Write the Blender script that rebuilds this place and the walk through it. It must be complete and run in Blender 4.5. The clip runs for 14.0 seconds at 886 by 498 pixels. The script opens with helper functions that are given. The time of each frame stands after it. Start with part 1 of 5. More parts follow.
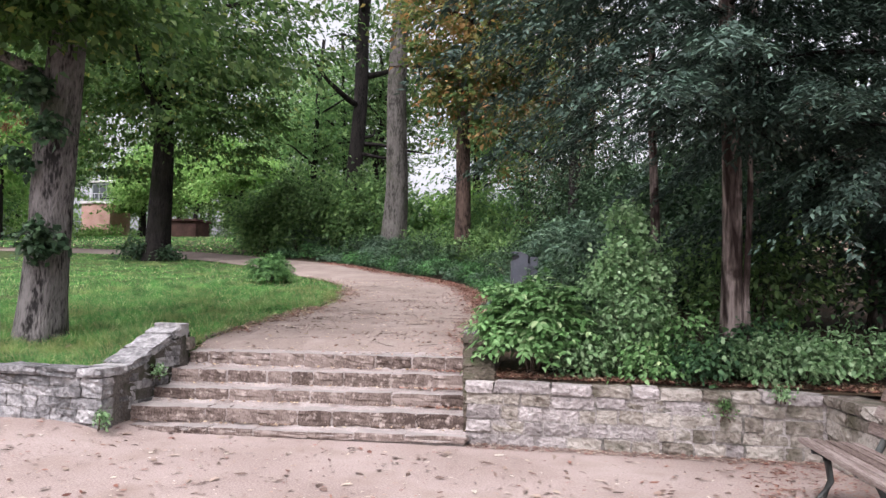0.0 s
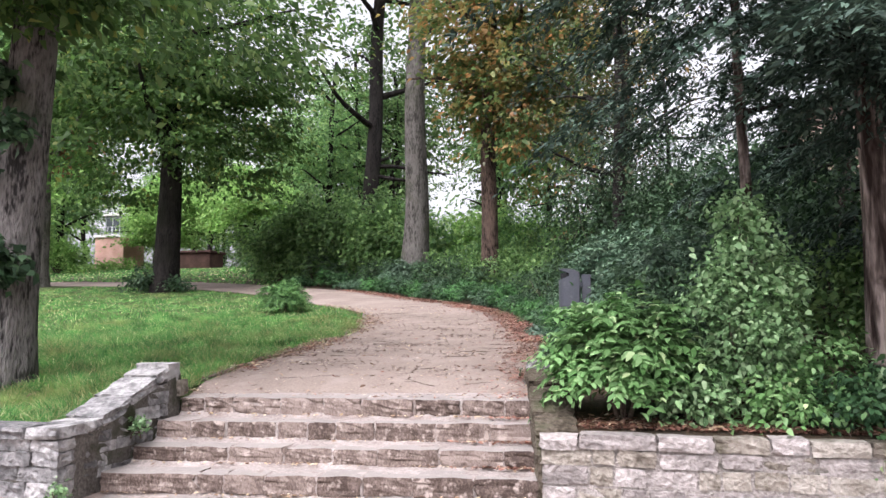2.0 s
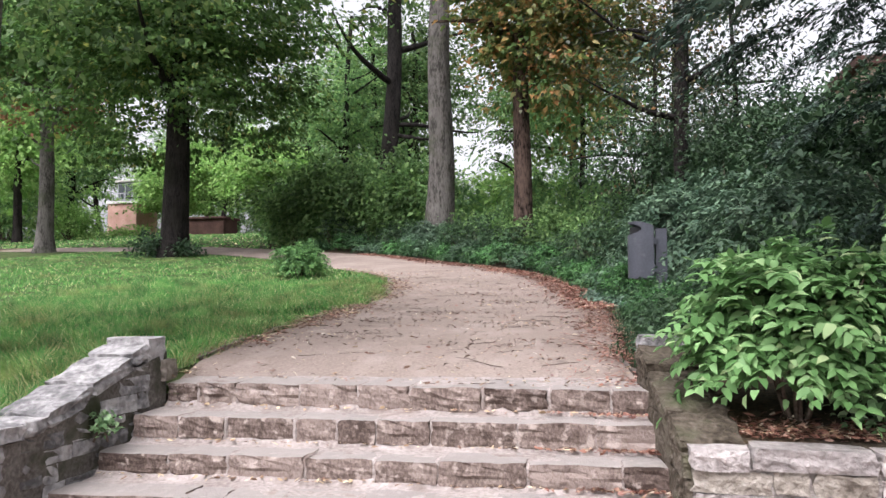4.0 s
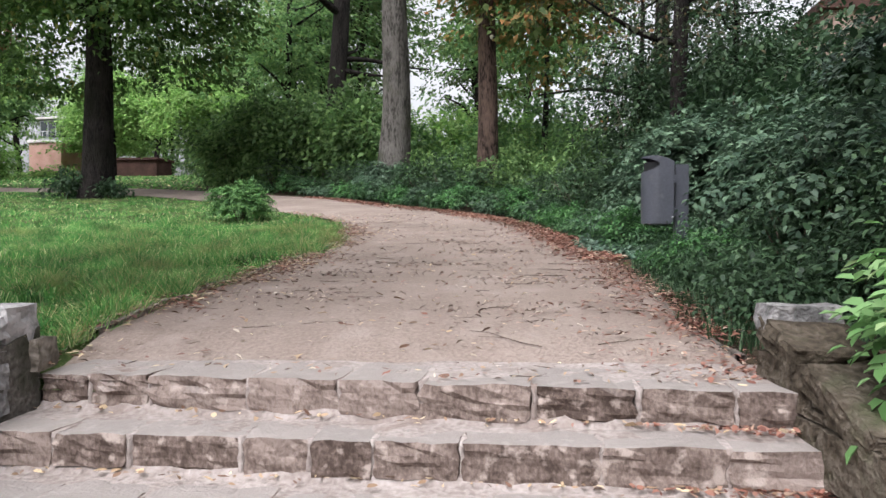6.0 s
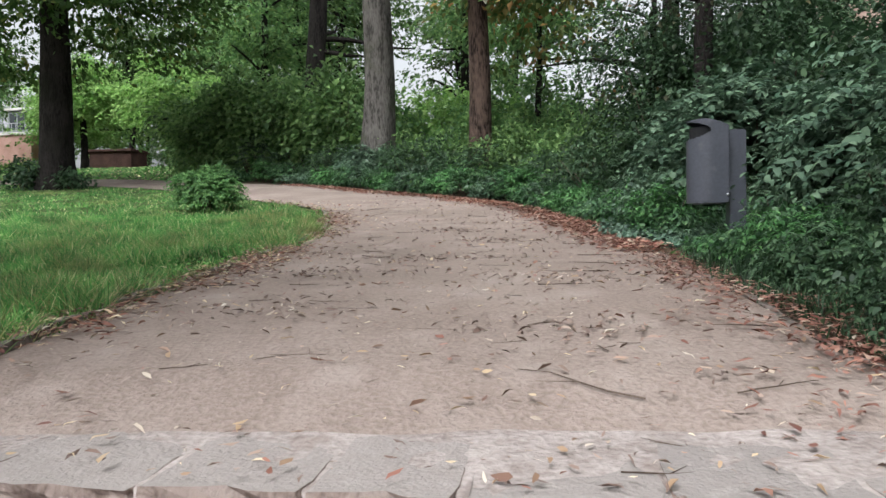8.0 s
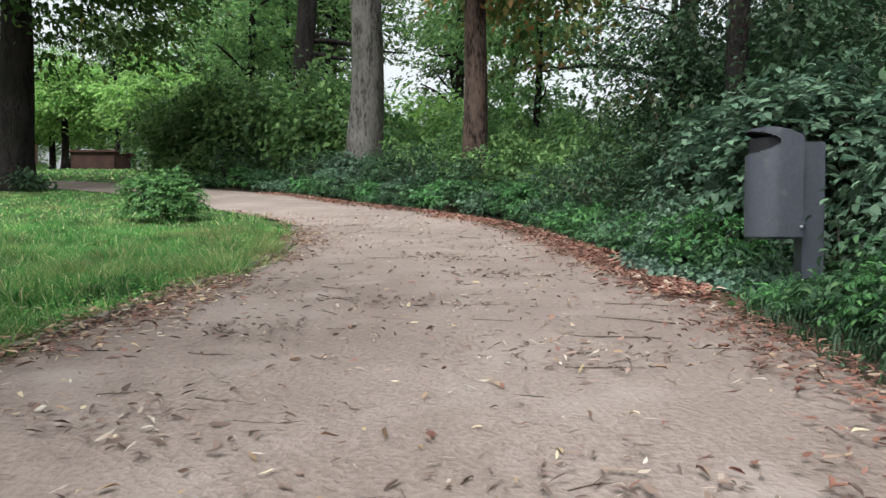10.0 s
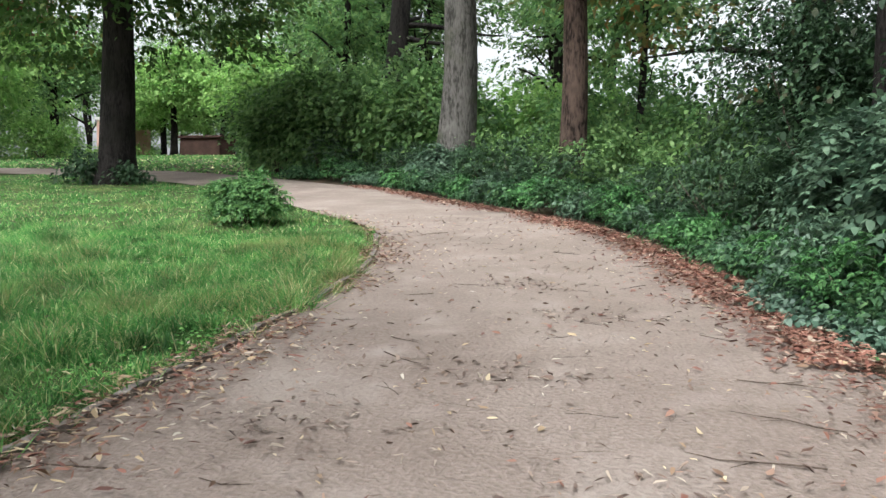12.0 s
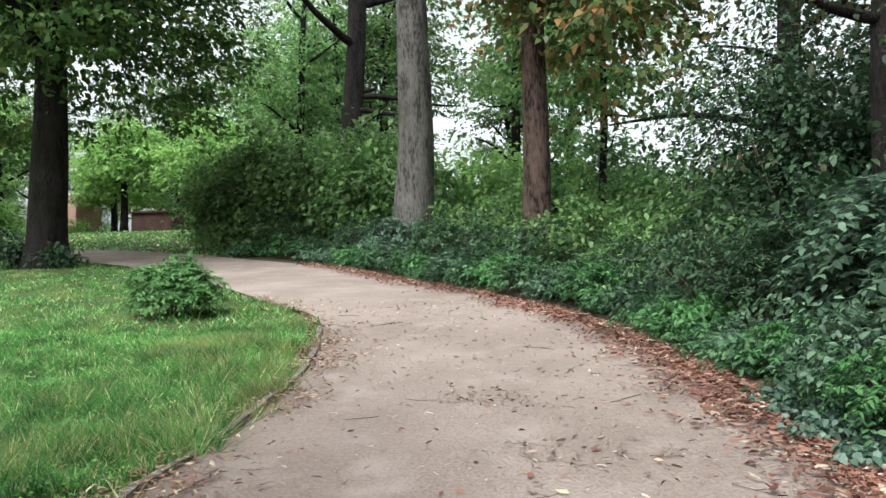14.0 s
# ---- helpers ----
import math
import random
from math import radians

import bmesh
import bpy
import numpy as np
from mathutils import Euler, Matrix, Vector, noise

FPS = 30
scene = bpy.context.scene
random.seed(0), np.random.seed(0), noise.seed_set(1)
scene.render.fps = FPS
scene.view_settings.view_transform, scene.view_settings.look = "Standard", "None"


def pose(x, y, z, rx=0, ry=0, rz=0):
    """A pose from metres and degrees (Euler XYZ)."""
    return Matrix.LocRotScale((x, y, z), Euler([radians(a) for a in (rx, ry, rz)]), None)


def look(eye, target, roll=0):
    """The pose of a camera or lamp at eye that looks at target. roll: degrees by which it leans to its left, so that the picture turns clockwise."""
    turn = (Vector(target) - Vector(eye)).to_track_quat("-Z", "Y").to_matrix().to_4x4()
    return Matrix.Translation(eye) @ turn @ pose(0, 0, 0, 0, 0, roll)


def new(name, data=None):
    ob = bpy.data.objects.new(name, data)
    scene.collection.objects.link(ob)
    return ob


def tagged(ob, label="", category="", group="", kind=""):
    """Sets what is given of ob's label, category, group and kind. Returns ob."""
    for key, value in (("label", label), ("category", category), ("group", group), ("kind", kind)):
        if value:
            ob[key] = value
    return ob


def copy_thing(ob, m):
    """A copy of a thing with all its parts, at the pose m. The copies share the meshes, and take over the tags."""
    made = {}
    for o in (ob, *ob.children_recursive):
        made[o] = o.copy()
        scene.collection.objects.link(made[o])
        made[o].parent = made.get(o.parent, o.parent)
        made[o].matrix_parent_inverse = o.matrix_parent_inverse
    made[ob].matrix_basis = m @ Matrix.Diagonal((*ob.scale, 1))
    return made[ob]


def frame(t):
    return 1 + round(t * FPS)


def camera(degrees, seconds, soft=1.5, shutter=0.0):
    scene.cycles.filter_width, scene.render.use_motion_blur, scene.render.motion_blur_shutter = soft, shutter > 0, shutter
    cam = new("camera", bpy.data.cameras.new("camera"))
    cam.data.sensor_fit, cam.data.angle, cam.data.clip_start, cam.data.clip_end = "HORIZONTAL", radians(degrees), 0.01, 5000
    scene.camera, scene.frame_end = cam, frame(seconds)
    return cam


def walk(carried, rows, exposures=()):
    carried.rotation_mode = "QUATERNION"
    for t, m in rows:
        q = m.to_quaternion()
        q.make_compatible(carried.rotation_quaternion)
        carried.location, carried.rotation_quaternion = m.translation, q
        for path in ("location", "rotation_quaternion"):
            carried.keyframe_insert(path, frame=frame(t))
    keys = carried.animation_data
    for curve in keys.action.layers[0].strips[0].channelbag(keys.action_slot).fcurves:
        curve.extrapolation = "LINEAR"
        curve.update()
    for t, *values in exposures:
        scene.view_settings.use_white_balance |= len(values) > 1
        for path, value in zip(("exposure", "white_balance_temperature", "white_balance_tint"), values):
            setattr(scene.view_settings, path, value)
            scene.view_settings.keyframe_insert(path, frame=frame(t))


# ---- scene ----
cam = camera(62.0, 14.0)
PATH = [
    (0, (0.725, 0.149, 1.52), (0.355, 2.11, 1.649), 1.1),
    (0.5, (0.571, 0.605, 1.528), (0.208, 2.567, 1.666), 0.4),
    (1, (0.368, 1.075, 1.531), (0.024, 3.037, 1.703), -0.4),
    (1.5, (0.244, 1.54, 1.531), (-0.136, 3.494, 1.732), -0.5),
    (2, (0.013, 1.939, 1.505), (-0.396, 3.886, 1.707), -0.2),
    (2.5, (-0.161, 2.413, 1.502), (-0.603, 4.354, 1.695), -0.4),
    (3, (-0.355, 2.85, 1.5), (-0.831, 4.785, 1.667), -0.2),
    (3.2, (-0.457, 3.021, 1.473), (-0.934, 4.957, 1.63), -0.1),
    (5.3, (-1.342, 4.978, 1.452), (-1.709, 6.944, 1.488), -0.3),
    (5.5, (-1.419, 5.12, 1.468), (-1.772, 7.089, 1.49), -0.1),
    (6, (-1.646, 5.533, 1.45), (-1.942, 7.511, 1.422), 0.1),
    (6.5, (-1.755, 5.968, 1.43), (-2.025, 7.949, 1.375), 0.3),
    (7, (-1.878, 6.361, 1.429), (-2.13, 8.344, 1.364), 0.5),
    (7.5, (-2.006, 6.728, 1.459), (-2.245, 8.713, 1.395), -0.1),
    (8, (-2.061, 7.126, 1.438), (-2.314, 9.109, 1.379), -0.9),
    (8.2, (-2.089, 7.257, 1.451), (-2.339, 9.241, 1.397), -1.1),
    (10.3, (-2.23, 8.941, 1.679), (-2.442, 10.93, 1.648), 1.1),
    (10.5, (-2.234, 9.002, 1.75), (-2.434, 10.991, 1.714), 1.2),
    (11, (-2.164, 9.255, 1.811), (-2.421, 11.238, 1.782), 1.1),
    (11.5, (-2.174, 9.443, 1.964), (-2.575, 11.402, 1.934), 0.9),
    (12, (-2.283, 9.676, 2.011), (-2.765, 11.614, 1.922), 0.9),
    (12.5, (-2.271, 9.856, 2.097), (-2.716, 11.802, 1.973), 0.5),
    (13, (-2.235, 10.237, 2.154), (-2.662, 12.188, 2.048), -0.1),
    (13.5, (-2.366, 10.6, 2.187), (-2.761, 12.56, 2.205), -0.1),
    (14, (-2.479, 10.905, 2.245), (-2.861, 12.866, 2.341), -0.5),
]
EXPOSURES = [(0, 0.92, 6250, 19), (1.5, 1.17, 6250, 18), (3.0, 1.15, 6300, 17), (5.5, 0.84, 6300, 14), (6.5, 0.8, 6300, 12), (8.0, 0.66, 6250, 9), (10.5, 0.84, 6200, 6), (11.8, 0.93, 6250, 6), (12.5, 1.09, 6200, 5), (14.0, 1.06, 6200, 5)]
walk(cam, [(t, look(eye, target, roll)) for t, eye, target, roll in PATH], EXPOSURES)

# ---- world, sun, exposure ----
SUN_EL, SUN_AZ = radians(58), radians(200)
world = bpy.data.worlds.new("overcast_sky")
scene.world = world
world.use_nodes = True
wn = world.node_tree.nodes
wl = world.node_tree.links
sky = wn.new("ShaderNodeTexSky")
sky.sky_type = "NISHITA"
sky.sun_disc = False
sky.sun_elevation, sky.sun_rotation = SUN_EL, SUN_AZ
sky.air_density, sky.dust_density, sky.ozone_density = 1.0, 6.0, 1.0
haze = wn.new("ShaderNodeHueSaturation")
haze.inputs["Saturation"].default_value = 0.12
haze.inputs["Value"].default_value = 1.2
wl.new(sky.outputs[0], haze.inputs["Color"])
wl.new(haze.outputs[0], wn["Background"].inputs["Color"])
wn["Background"].inputs["Strength"].default_value = 0.15
sun = new("sun", bpy.data.lights.new("sun", "SUN"))
sun.data.energy, sun.data.angle, sun.data.color = 0.8, radians(40), (1.0, 0.985, 0.97)
sun.matrix_world = look((0, 0, 30), (0 - 12 * math.sin(SUN_AZ), 0 - 12 * math.cos(SUN_AZ), 30 - 12 * math.tan(SUN_EL)))

# ---- the lie of the land ----
PY = [6.0, 7.9, 8.9, 9.3, 10.3, 11.3, 13.65, 14.5, 15.5, 18, 20, 24, 28, 34, 45, 60, 130]
PZ = [0.62, 0.63, 0.765, 0.82, 0.88, 0.975, 1.115, 1.19, 1.25, 1.5, 1.75, 2.2, 2.65, 3.3, 4.5, 6.2, 8.0]


def gz(x, y):
    """The height of the upper ground."""
    x = np.asarray(x, float)
    return np.interp(y, PY, PZ) + np.minimum(0.15, 0.012 * np.maximum(0, -7 - x)) * np.clip((np.asarray(y, float) - 12) / 12, 0, 1)


LEFT = [(-4.28, 8.92), (-4.5, 10.4), (-4.58, 11.7), (-4.66, 13.2), (-4.74, 14.6), (-4.97, 17.0), (-5.4, 18.7), (-6.15, 20.5), (-7.8, 22.3), (-9.7, 24.3), (-12.2, 26.7), (-15.9, 29.3), (-21, 31.8), (-32, 35)]
RIGHT = [(-0.50, 8.92), (-0.82, 10.1), (-0.88, 11.6), (-0.92, 12.9), (-1.02, 14.3), (-1.32, 16.2), (-1.7, 17.9), (-2.6, 20.2), (-3.9, 22.3), (-6.3, 25.1), (-8.3, 27.6), (-12, 30.6), (-19, 35.0), (-31, 38.5)]


def edge_at(line, s):
    """A smooth point at s (0 to 1) along a polyline by index."""
    a = np.array(line)
    k = np.asarray(s, float) * (len(a) - 1)
    i = np.clip(k.astype(int), 0, len(a) - 2)
    f = (k - i)[..., None]
    p0, p1, p2, p3 = a[np.maximum(i - 1, 0)], a[i], a[i + 1], a[np.minimum(i + 2, len(a) - 1)]
    return 0.5 * (2 * p1 + (p2 - p0) * f + (2 * p0 - 5 * p1 + 4 * p2 - p3) * f ** 2 + (3 * p1 - p0 - 3 * p2 + p3) * f ** 3)


EDGE_S = np.linspace(0, 1, 300)
LEDGE, REDGE = edge_at(LEFT, EDGE_S), edge_at(RIGHT, EDGE_S)


def side_of(x, y):
    """Signed distance to the path's two edges: (left of the left edge, right of the right edge), positive outside."""
    out = []
    for line, sign in ((LEDGE, 1), (REDGE, -1)):
        p = np.stack([np.asarray(x, float), np.asarray(y, float)], -1)
        res = np.empty(len(p))
        for a in range(0, len(p), 4000):
            q = p[a:a + 4000]
            d = ((q[:, None, :] - line[None]) ** 2).sum(-1)
            i = np.clip(d.argmin(1), 0, len(line) - 2)
            t = line[i + 1] - line[i]
            w = q - line[i]
            cr = t[:, 0] * w[:, 1] - t[:, 1] * w[:, 0]
            res[a:a + 4000] = np.sqrt(d.min(1)) * np.sign(cr) * sign
        out.append(res)
    return out


# ---- materials ----
def node_mat(name):
    m = bpy.data.materials.new(name)
    m.use_nodes = True
    return m, m.node_tree.nodes, m.node_tree.links, m.node_tree.nodes["Principled BSDF"]


def ramp(nodes, stops):
    r = nodes.new("ShaderNodeValToRGB")
    e = r.color_ramp.elements
    while len(e) < len(stops):
        e.new(0.5)
    for el, (p, c) in zip(e, stops):
        el.position, el.color = p, (*c, 1)
    return r


def surface(name, stops, big=1.5, fine=30.0, rough=0.85, bump=0.3, depth=0.02, stretch=(1, 1, 1), spots=None, by_object=0.0, metal=0.0, dust=None):
    """A surface with colour varying at two scales, relief and, where given, stains of a second colour."""
    m, n, l, b = node_mat(name)
    geo = n.new("ShaderNodeNewGeometry")
    mp = n.new("ShaderNodeMapping")
    mp.inputs["Scale"].default_value = stretch
    l.new(geo.outputs["Position"], mp.inputs["Vector"])
    na, nb = n.new("ShaderNodeTexNoise"), n.new("ShaderNodeTexNoise")
    na.inputs["Scale"].default_value, nb.inputs["Scale"].default_value = big, fine
    na.inputs["Detail"].default_value, nb.inputs["Detail"].default_value = 4, 6
    for t in (na, nb):
        l.new(mp.outputs[0], t.inputs["Vector"])
    mix = n.new("ShaderNodeMath")
    mix.operation = "MULTIPLY_ADD"
    mix.inputs[1].default_value = 0.5
    half = n.new("ShaderNodeMath")
    half.operation = "MULTIPLY"
    half.inputs[1].default_value = 0.5
    l.new(na.outputs["Fac"], half.inputs[0])
    l.new(nb.outputs["Fac"], mix.inputs[0])
    l.new(half.outputs[0], mix.inputs[2])
    fac = mix.outputs[0]
    if by_object:
        info = n.new("ShaderNodeObjectInfo")
        sh = n.new("ShaderNodeMath")
        sh.operation = "MULTIPLY_ADD"
        sh.inputs[1].default_value = by_object
        l.new(info.outputs["Random"], sh.inputs[0])
        off = n.new("ShaderNodeMath")
        off.operation = "SUBTRACT"
        off.inputs[1].default_value = by_object / 2
        l.new(fac, off.inputs[0])
        l.new(off.outputs[0], sh.inputs[2])
        fac = sh.outputs[0]
    r = ramp(n, [(0.5 + (p - 0.5) * 0.62, c) for p, c in stops])
    l.new(fac, r.inputs[0])
    col = r.outputs[0]
    if spots:
        colour, scale, lo, hi = spots
        ns = n.new("ShaderNodeTexNoise")
        ns.inputs["Scale"].default_value, ns.inputs["Detail"].default_value = scale, 5
        l.new(geo.outputs["Position"], ns.inputs["Vector"])
        mr = n.new("ShaderNodeMapRange")
        mr.inputs["From Min"].default_value, mr.inputs["From Max"].default_value = lo, hi
        l.new(ns.outputs["Fac"], mr.inputs["Value"])
        mx = n.new("ShaderNodeMix")
        mx.data_type = "RGBA"
        l.new(mr.outputs[0], mx.inputs[0])
        l.new(col, mx.inputs[6])
        mx.inputs[7].default_value = (*colour, 1)
        col = mx.outputs[2]
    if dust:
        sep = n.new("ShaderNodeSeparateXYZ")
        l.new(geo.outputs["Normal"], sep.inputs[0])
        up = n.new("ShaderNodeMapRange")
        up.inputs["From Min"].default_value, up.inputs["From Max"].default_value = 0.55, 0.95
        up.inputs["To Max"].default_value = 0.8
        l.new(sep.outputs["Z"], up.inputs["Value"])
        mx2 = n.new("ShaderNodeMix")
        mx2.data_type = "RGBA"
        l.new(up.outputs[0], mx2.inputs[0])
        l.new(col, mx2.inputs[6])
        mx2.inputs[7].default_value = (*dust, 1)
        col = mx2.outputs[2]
    l.new(col, b.inputs["Base Color"])
    b.inputs["Roughness"].default_value, b.inputs["Metallic"].default_value = rough, metal
    b.inputs["Specular IOR Level"].default_value = 0.15 if rough > 0.75 else 0.5
    bp = n.new("ShaderNodeBump")
    bp.inputs["Strength"].default_value, bp.inputs["Distance"].default_value = bump, depth
    l.new(nb.outputs["Fac"], bp.inputs["Height"])
    l.new(bp.outputs[0], b.inputs["Normal"])
    return m


def leafage(name, stops, translucent=0.3, rough=0.5, gain=1.2, patch=None, mottle=(0.7, 0.7, 1.3)):
    """Leaves: each its own tint, some light coming through the blade."""
    m, n, l, b = node_mat(name)
    geo = n.new("ShaderNodeNewGeometry")
    r = ramp(n, [(p, tuple(gain * k for k in c)) for p, c in stops])
    l.new(geo.outputs["Random Per Island"], r.inputs[0])
    ns = n.new("ShaderNodeTexNoise")
    ns.inputs["Scale"].default_value = mottle[0]
    l.new(geo.outputs["Position"], ns.inputs["Vector"])
    hs = n.new("ShaderNodeHueSaturation")
    mr = n.new("ShaderNodeMapRange")
    mr.inputs["From Min"].default_value, mr.inputs["From Max"].default_value = 0.3, 0.7
    mr.inputs["To Min"].default_value, mr.inputs["To Max"].default_value = mottle[1:]
    l.new(ns.outputs["Fac"], mr.inputs["Value"])
    l.new(mr.outputs[0], hs.inputs["Value"])
    l.new(r.outputs[0], hs.inputs["Color"])
    if patch:
        colour, scale, lo, hi = patch
        np_ = n.new("ShaderNodeTexNoise")
        np_.inputs["Scale"].default_value, np_.inputs["Detail"].default_value = scale, 4
        l.new(geo.outputs["Position"], np_.inputs["Vector"])
        pr = n.new("ShaderNodeMapRange")
        pr.inputs["From Min"].default_value, pr.inputs["From Max"].default_value = lo, hi
        l.new(np_.outputs["Fac"], pr.inputs["Value"])
        mp = n.new("ShaderNodeMix")
        mp.data_type = "RGBA"
        l.new(pr.outputs[0], mp.inputs[0])
        l.new(r.outputs[0], mp.inputs[6])
        mp.inputs[7].default_value = (*colour, 1)
        l.new(mp.outputs[2], hs.inputs["Color"])
    l.new(hs.outputs[0], b.inputs["Base Color"])
    b.inputs["Roughness"].default_value = rough
    b.inputs["Specular IOR Level"].default_value = 0.3
    tr = n.new("ShaderNodeBsdfTranslucent")
    l.new(hs.outputs[0], tr.inputs["Color"])
    mx = n.new("ShaderNodeMixShader")
    mx.inputs[0].default_value = translucent
    l.new(b.outputs[0], mx.inputs[1])
    l.new(tr.outputs[0], mx.inputs[2])
    l.new(mx.outputs[0], n["Material Output"].inputs["Surface"])
    return m


def bark(name, dark, light, scale=9.0):
    """Furrowed bark: noise drawn out along the trunk."""
    return surface(name, [(0.36, dark), (0.5, light), (0.66, tuple(c * 1.35 for c in light))], big=scale * 0.6, fine=scale * 3.2, rough=0.95, bump=1.0, depth=0.08, stretch=(1, 1, 0.26), spots=(tuple(0.6 * c * k for c, k in zip(light, (0.95, 1.1, 0.8))), 1.1, 0.52, 0.72))


M_SAND = surface("trodden_sand", [(0.3, (0.186, 0.145, 0.124)), (0.5, (0.23, 0.183, 0.158)), (0.7, (0.286, 0.233, 0.205))], big=0.7, fine=42, rough=0.95, bump=0.9, depth=0.016, spots=((0.32, 0.268, 0.24), 2.2, 0.52, 0.85))
M_PLAZA = surface("plaza_sand", [(0.3, (0.225, 0.174, 0.152)), (0.5, (0.31, 0.247, 0.222)), (0.7, (0.375, 0.31, 0.284))], big=0.8, fine=55, rough=0.95, bump=0.6, depth=0.014, spots=((0.20, 0.148, 0.118), 1.6, 0.52, 0.85))
M_LAWN = surface("lawn_soil", [(0.3, (0.03, 0.05, 0.014)), (0.5, (0.055, 0.085, 0.024)), (0.7, (0.10, 0.12, 0.045))], big=0.9, fine=40, bump=0.6, depth=0.03)
M_FOREST = surface("forest_soil", [(0.3, (0.025, 0.02, 0.014)), (0.5, (0.055, 0.042, 0.028)), (0.7, (0.10, 0.065, 0.04))], big=1.2, fine=35, bump=0.7, depth=0.03)
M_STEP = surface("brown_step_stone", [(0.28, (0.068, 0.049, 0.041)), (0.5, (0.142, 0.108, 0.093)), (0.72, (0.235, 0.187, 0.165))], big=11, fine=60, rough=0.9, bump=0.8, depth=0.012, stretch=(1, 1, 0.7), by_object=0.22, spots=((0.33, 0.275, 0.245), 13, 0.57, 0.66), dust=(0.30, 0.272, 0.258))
M_TREAD = surface("worn_tread", [(0.3, (0.22, 0.185, 0.17)), (0.5, (0.31, 0.268, 0.25)), (0.7, (0.39, 0.345, 0.325))], big=2.5, fine=35, rough=0.95, bump=0.7, depth=0.02, spots=((0.18, 0.135, 0.115), 3, 0.56, 0.72))
M_LIME = surface("grey_limestone", [(0.25, (0.10, 0.098, 0.098)), (0.42, (0.20, 0.193, 0.194)), (0.58, (0.30, 0.29, 0.288)), (0.75, (0.41, 0.395, 0.39))], big=6, fine=22, rough=0.9, bump=1.0, depth=0.05, by_object=0.28, spots=((0.12, 0.117, 0.118), 7, 0.54, 0.72))
M_TANSTONE = surface("tan_wall_stone", [(0.25, (0.135, 0.115, 0.095)), (0.5, (0.27, 0.24, 0.205)), (0.75, (0.40, 0.365, 0.325))], big=5, fine=22, rough=0.9, bump=1.0, depth=0.045, by_object=0.3, spots=((0.10, 0.092, 0.065), 3.2, 0.53, 0.72))
M_MOSSWALL = surface("mossy_brown_wall_stone", [(0.28, (0.034, 0.027, 0.019)), (0.5, (0.085, 0.069, 0.052)), (0.72, (0.15, 0.127, 0.103))], big=4, fine=26, rough=0.95, bump=1.0, depth=0.04, by_object=0.15, spots=((0.06, 0.064, 0.034), 4, 0.54, 0.7))
M_MORTAR = surface("wall_mortar", [(0.3, (0.07, 0.062, 0.055)), (0.5, (0.13, 0.118, 0.105)), (0.7, (0.21, 0.19, 0.175))], big=3, fine=40, rough=1.0, bump=0.9, depth=0.03, spots=((0.04, 0.045, 0.025), 2.5, 0.56, 0.7))
M_PALEMORTAR = surface("pale_wall_mortar", [(0.3, (0.20, 0.178, 0.165)), (0.5, (0.30, 0.272, 0.255)), (0.7, (0.40, 0.365, 0.345))], big=3, fine=40, rough=1.0, bump=0.9, depth=0.03, spots=((0.09, 0.085, 0.07), 3.5, 0.57, 0.7))
M_PALESTONE = surface("pale_squared_stone", [(0.25, (0.20, 0.178, 0.17)), (0.5, (0.32, 0.288, 0.276)), (0.75, (0.46, 0.42, 0.405))], big=5, fine=22, rough=0.9, bump=1.0, depth=0.045, by_object=0.22, spots=((0.13, 0.12, 0.115), 6, 0.60, 0.72))
M_BIN = surface("dark_grey_bin_paint", [(0.3, (0.042, 0.046, 0.06)), (0.7, (0.062, 0.067, 0.085))], big=3, fine=40, rough=0.45, bump=0.05, depth=0.004, spots=((0.09, 0.095, 0.105), 9, 0.66, 0.8))
# near-black: the shade within the bin is put into this colour
M_HOLE = surface("bin_inside_shade", [(0.3, (0.01, 0.01, 0.012)), (0.7, (0.02, 0.02, 0.022))], rough=0.8, bump=0.1)
M_STEEL = surface("galvanised_steel", [(0.3, (0.35, 0.36, 0.38)), (0.7, (0.5, 0.5, 0.52))], rough=0.45, bump=0.05, metal=0.9)
M_WOOD = surface("weathered_bench_wood", [(0.3, (0.085, 0.062, 0.052)), (0.5, (0.17, 0.13, 0.115)), (0.7, (0.27, 0.225, 0.205))], big=3, fine=30, rough=0.8, bump=0.5, depth=0.006, stretch=(6, 0.5, 6), by_object=0.15)
M_IRON = surface("cast_iron_legs", [(0.3, (0.03, 0.034, 0.032)), (0.7, (0.06, 0.064, 0.06))], rough=0.6, bump=0.25, depth=0.004)
M_EDGE = surface("edging_board", [(0.3, (0.06, 0.05, 0.043)), (0.5, (0.15, 0.13, 0.115)), (0.7, (0.25, 0.22, 0.20))], big=4, fine=30, bump=0.8)
M_BRICK = surface("far_red_brick", [(0.3, (0.42, 0.25, 0.20)), (0.5, (0.50, 0.31, 0.255)), (0.7, (0.56, 0.37, 0.31))], big=1.2, fine=14, bump=0.3)
M_DARKBRICK = surface("shaded_brick", [(0.3, (0.045, 0.027, 0.022)), (0.5, (0.07, 0.040, 0.033)), (0.7, (0.10, 0.058, 0.048))], big=1.2, fine=14, bump=0.3)
M_PALE = surface("pale_coping", [(0.3, (0.55, 0.53, 0.5)), (0.7, (0.72, 0.7, 0.67))], big=1.2, fine=14, bump=0.2)
M_GREYWALL = surface("grey_green_cladding", [(0.3, (0.20, 0.23, 0.22)), (0.7, (0.30, 0.33, 0.31))], big=1.2, fine=14, bump=0.2)
M_PANE = surface("dark_window_glass", [(0.3, (0.03, 0.04, 0.042)), (0.7, (0.05, 0.06, 0.062))], rough=0.12, bump=0.02)
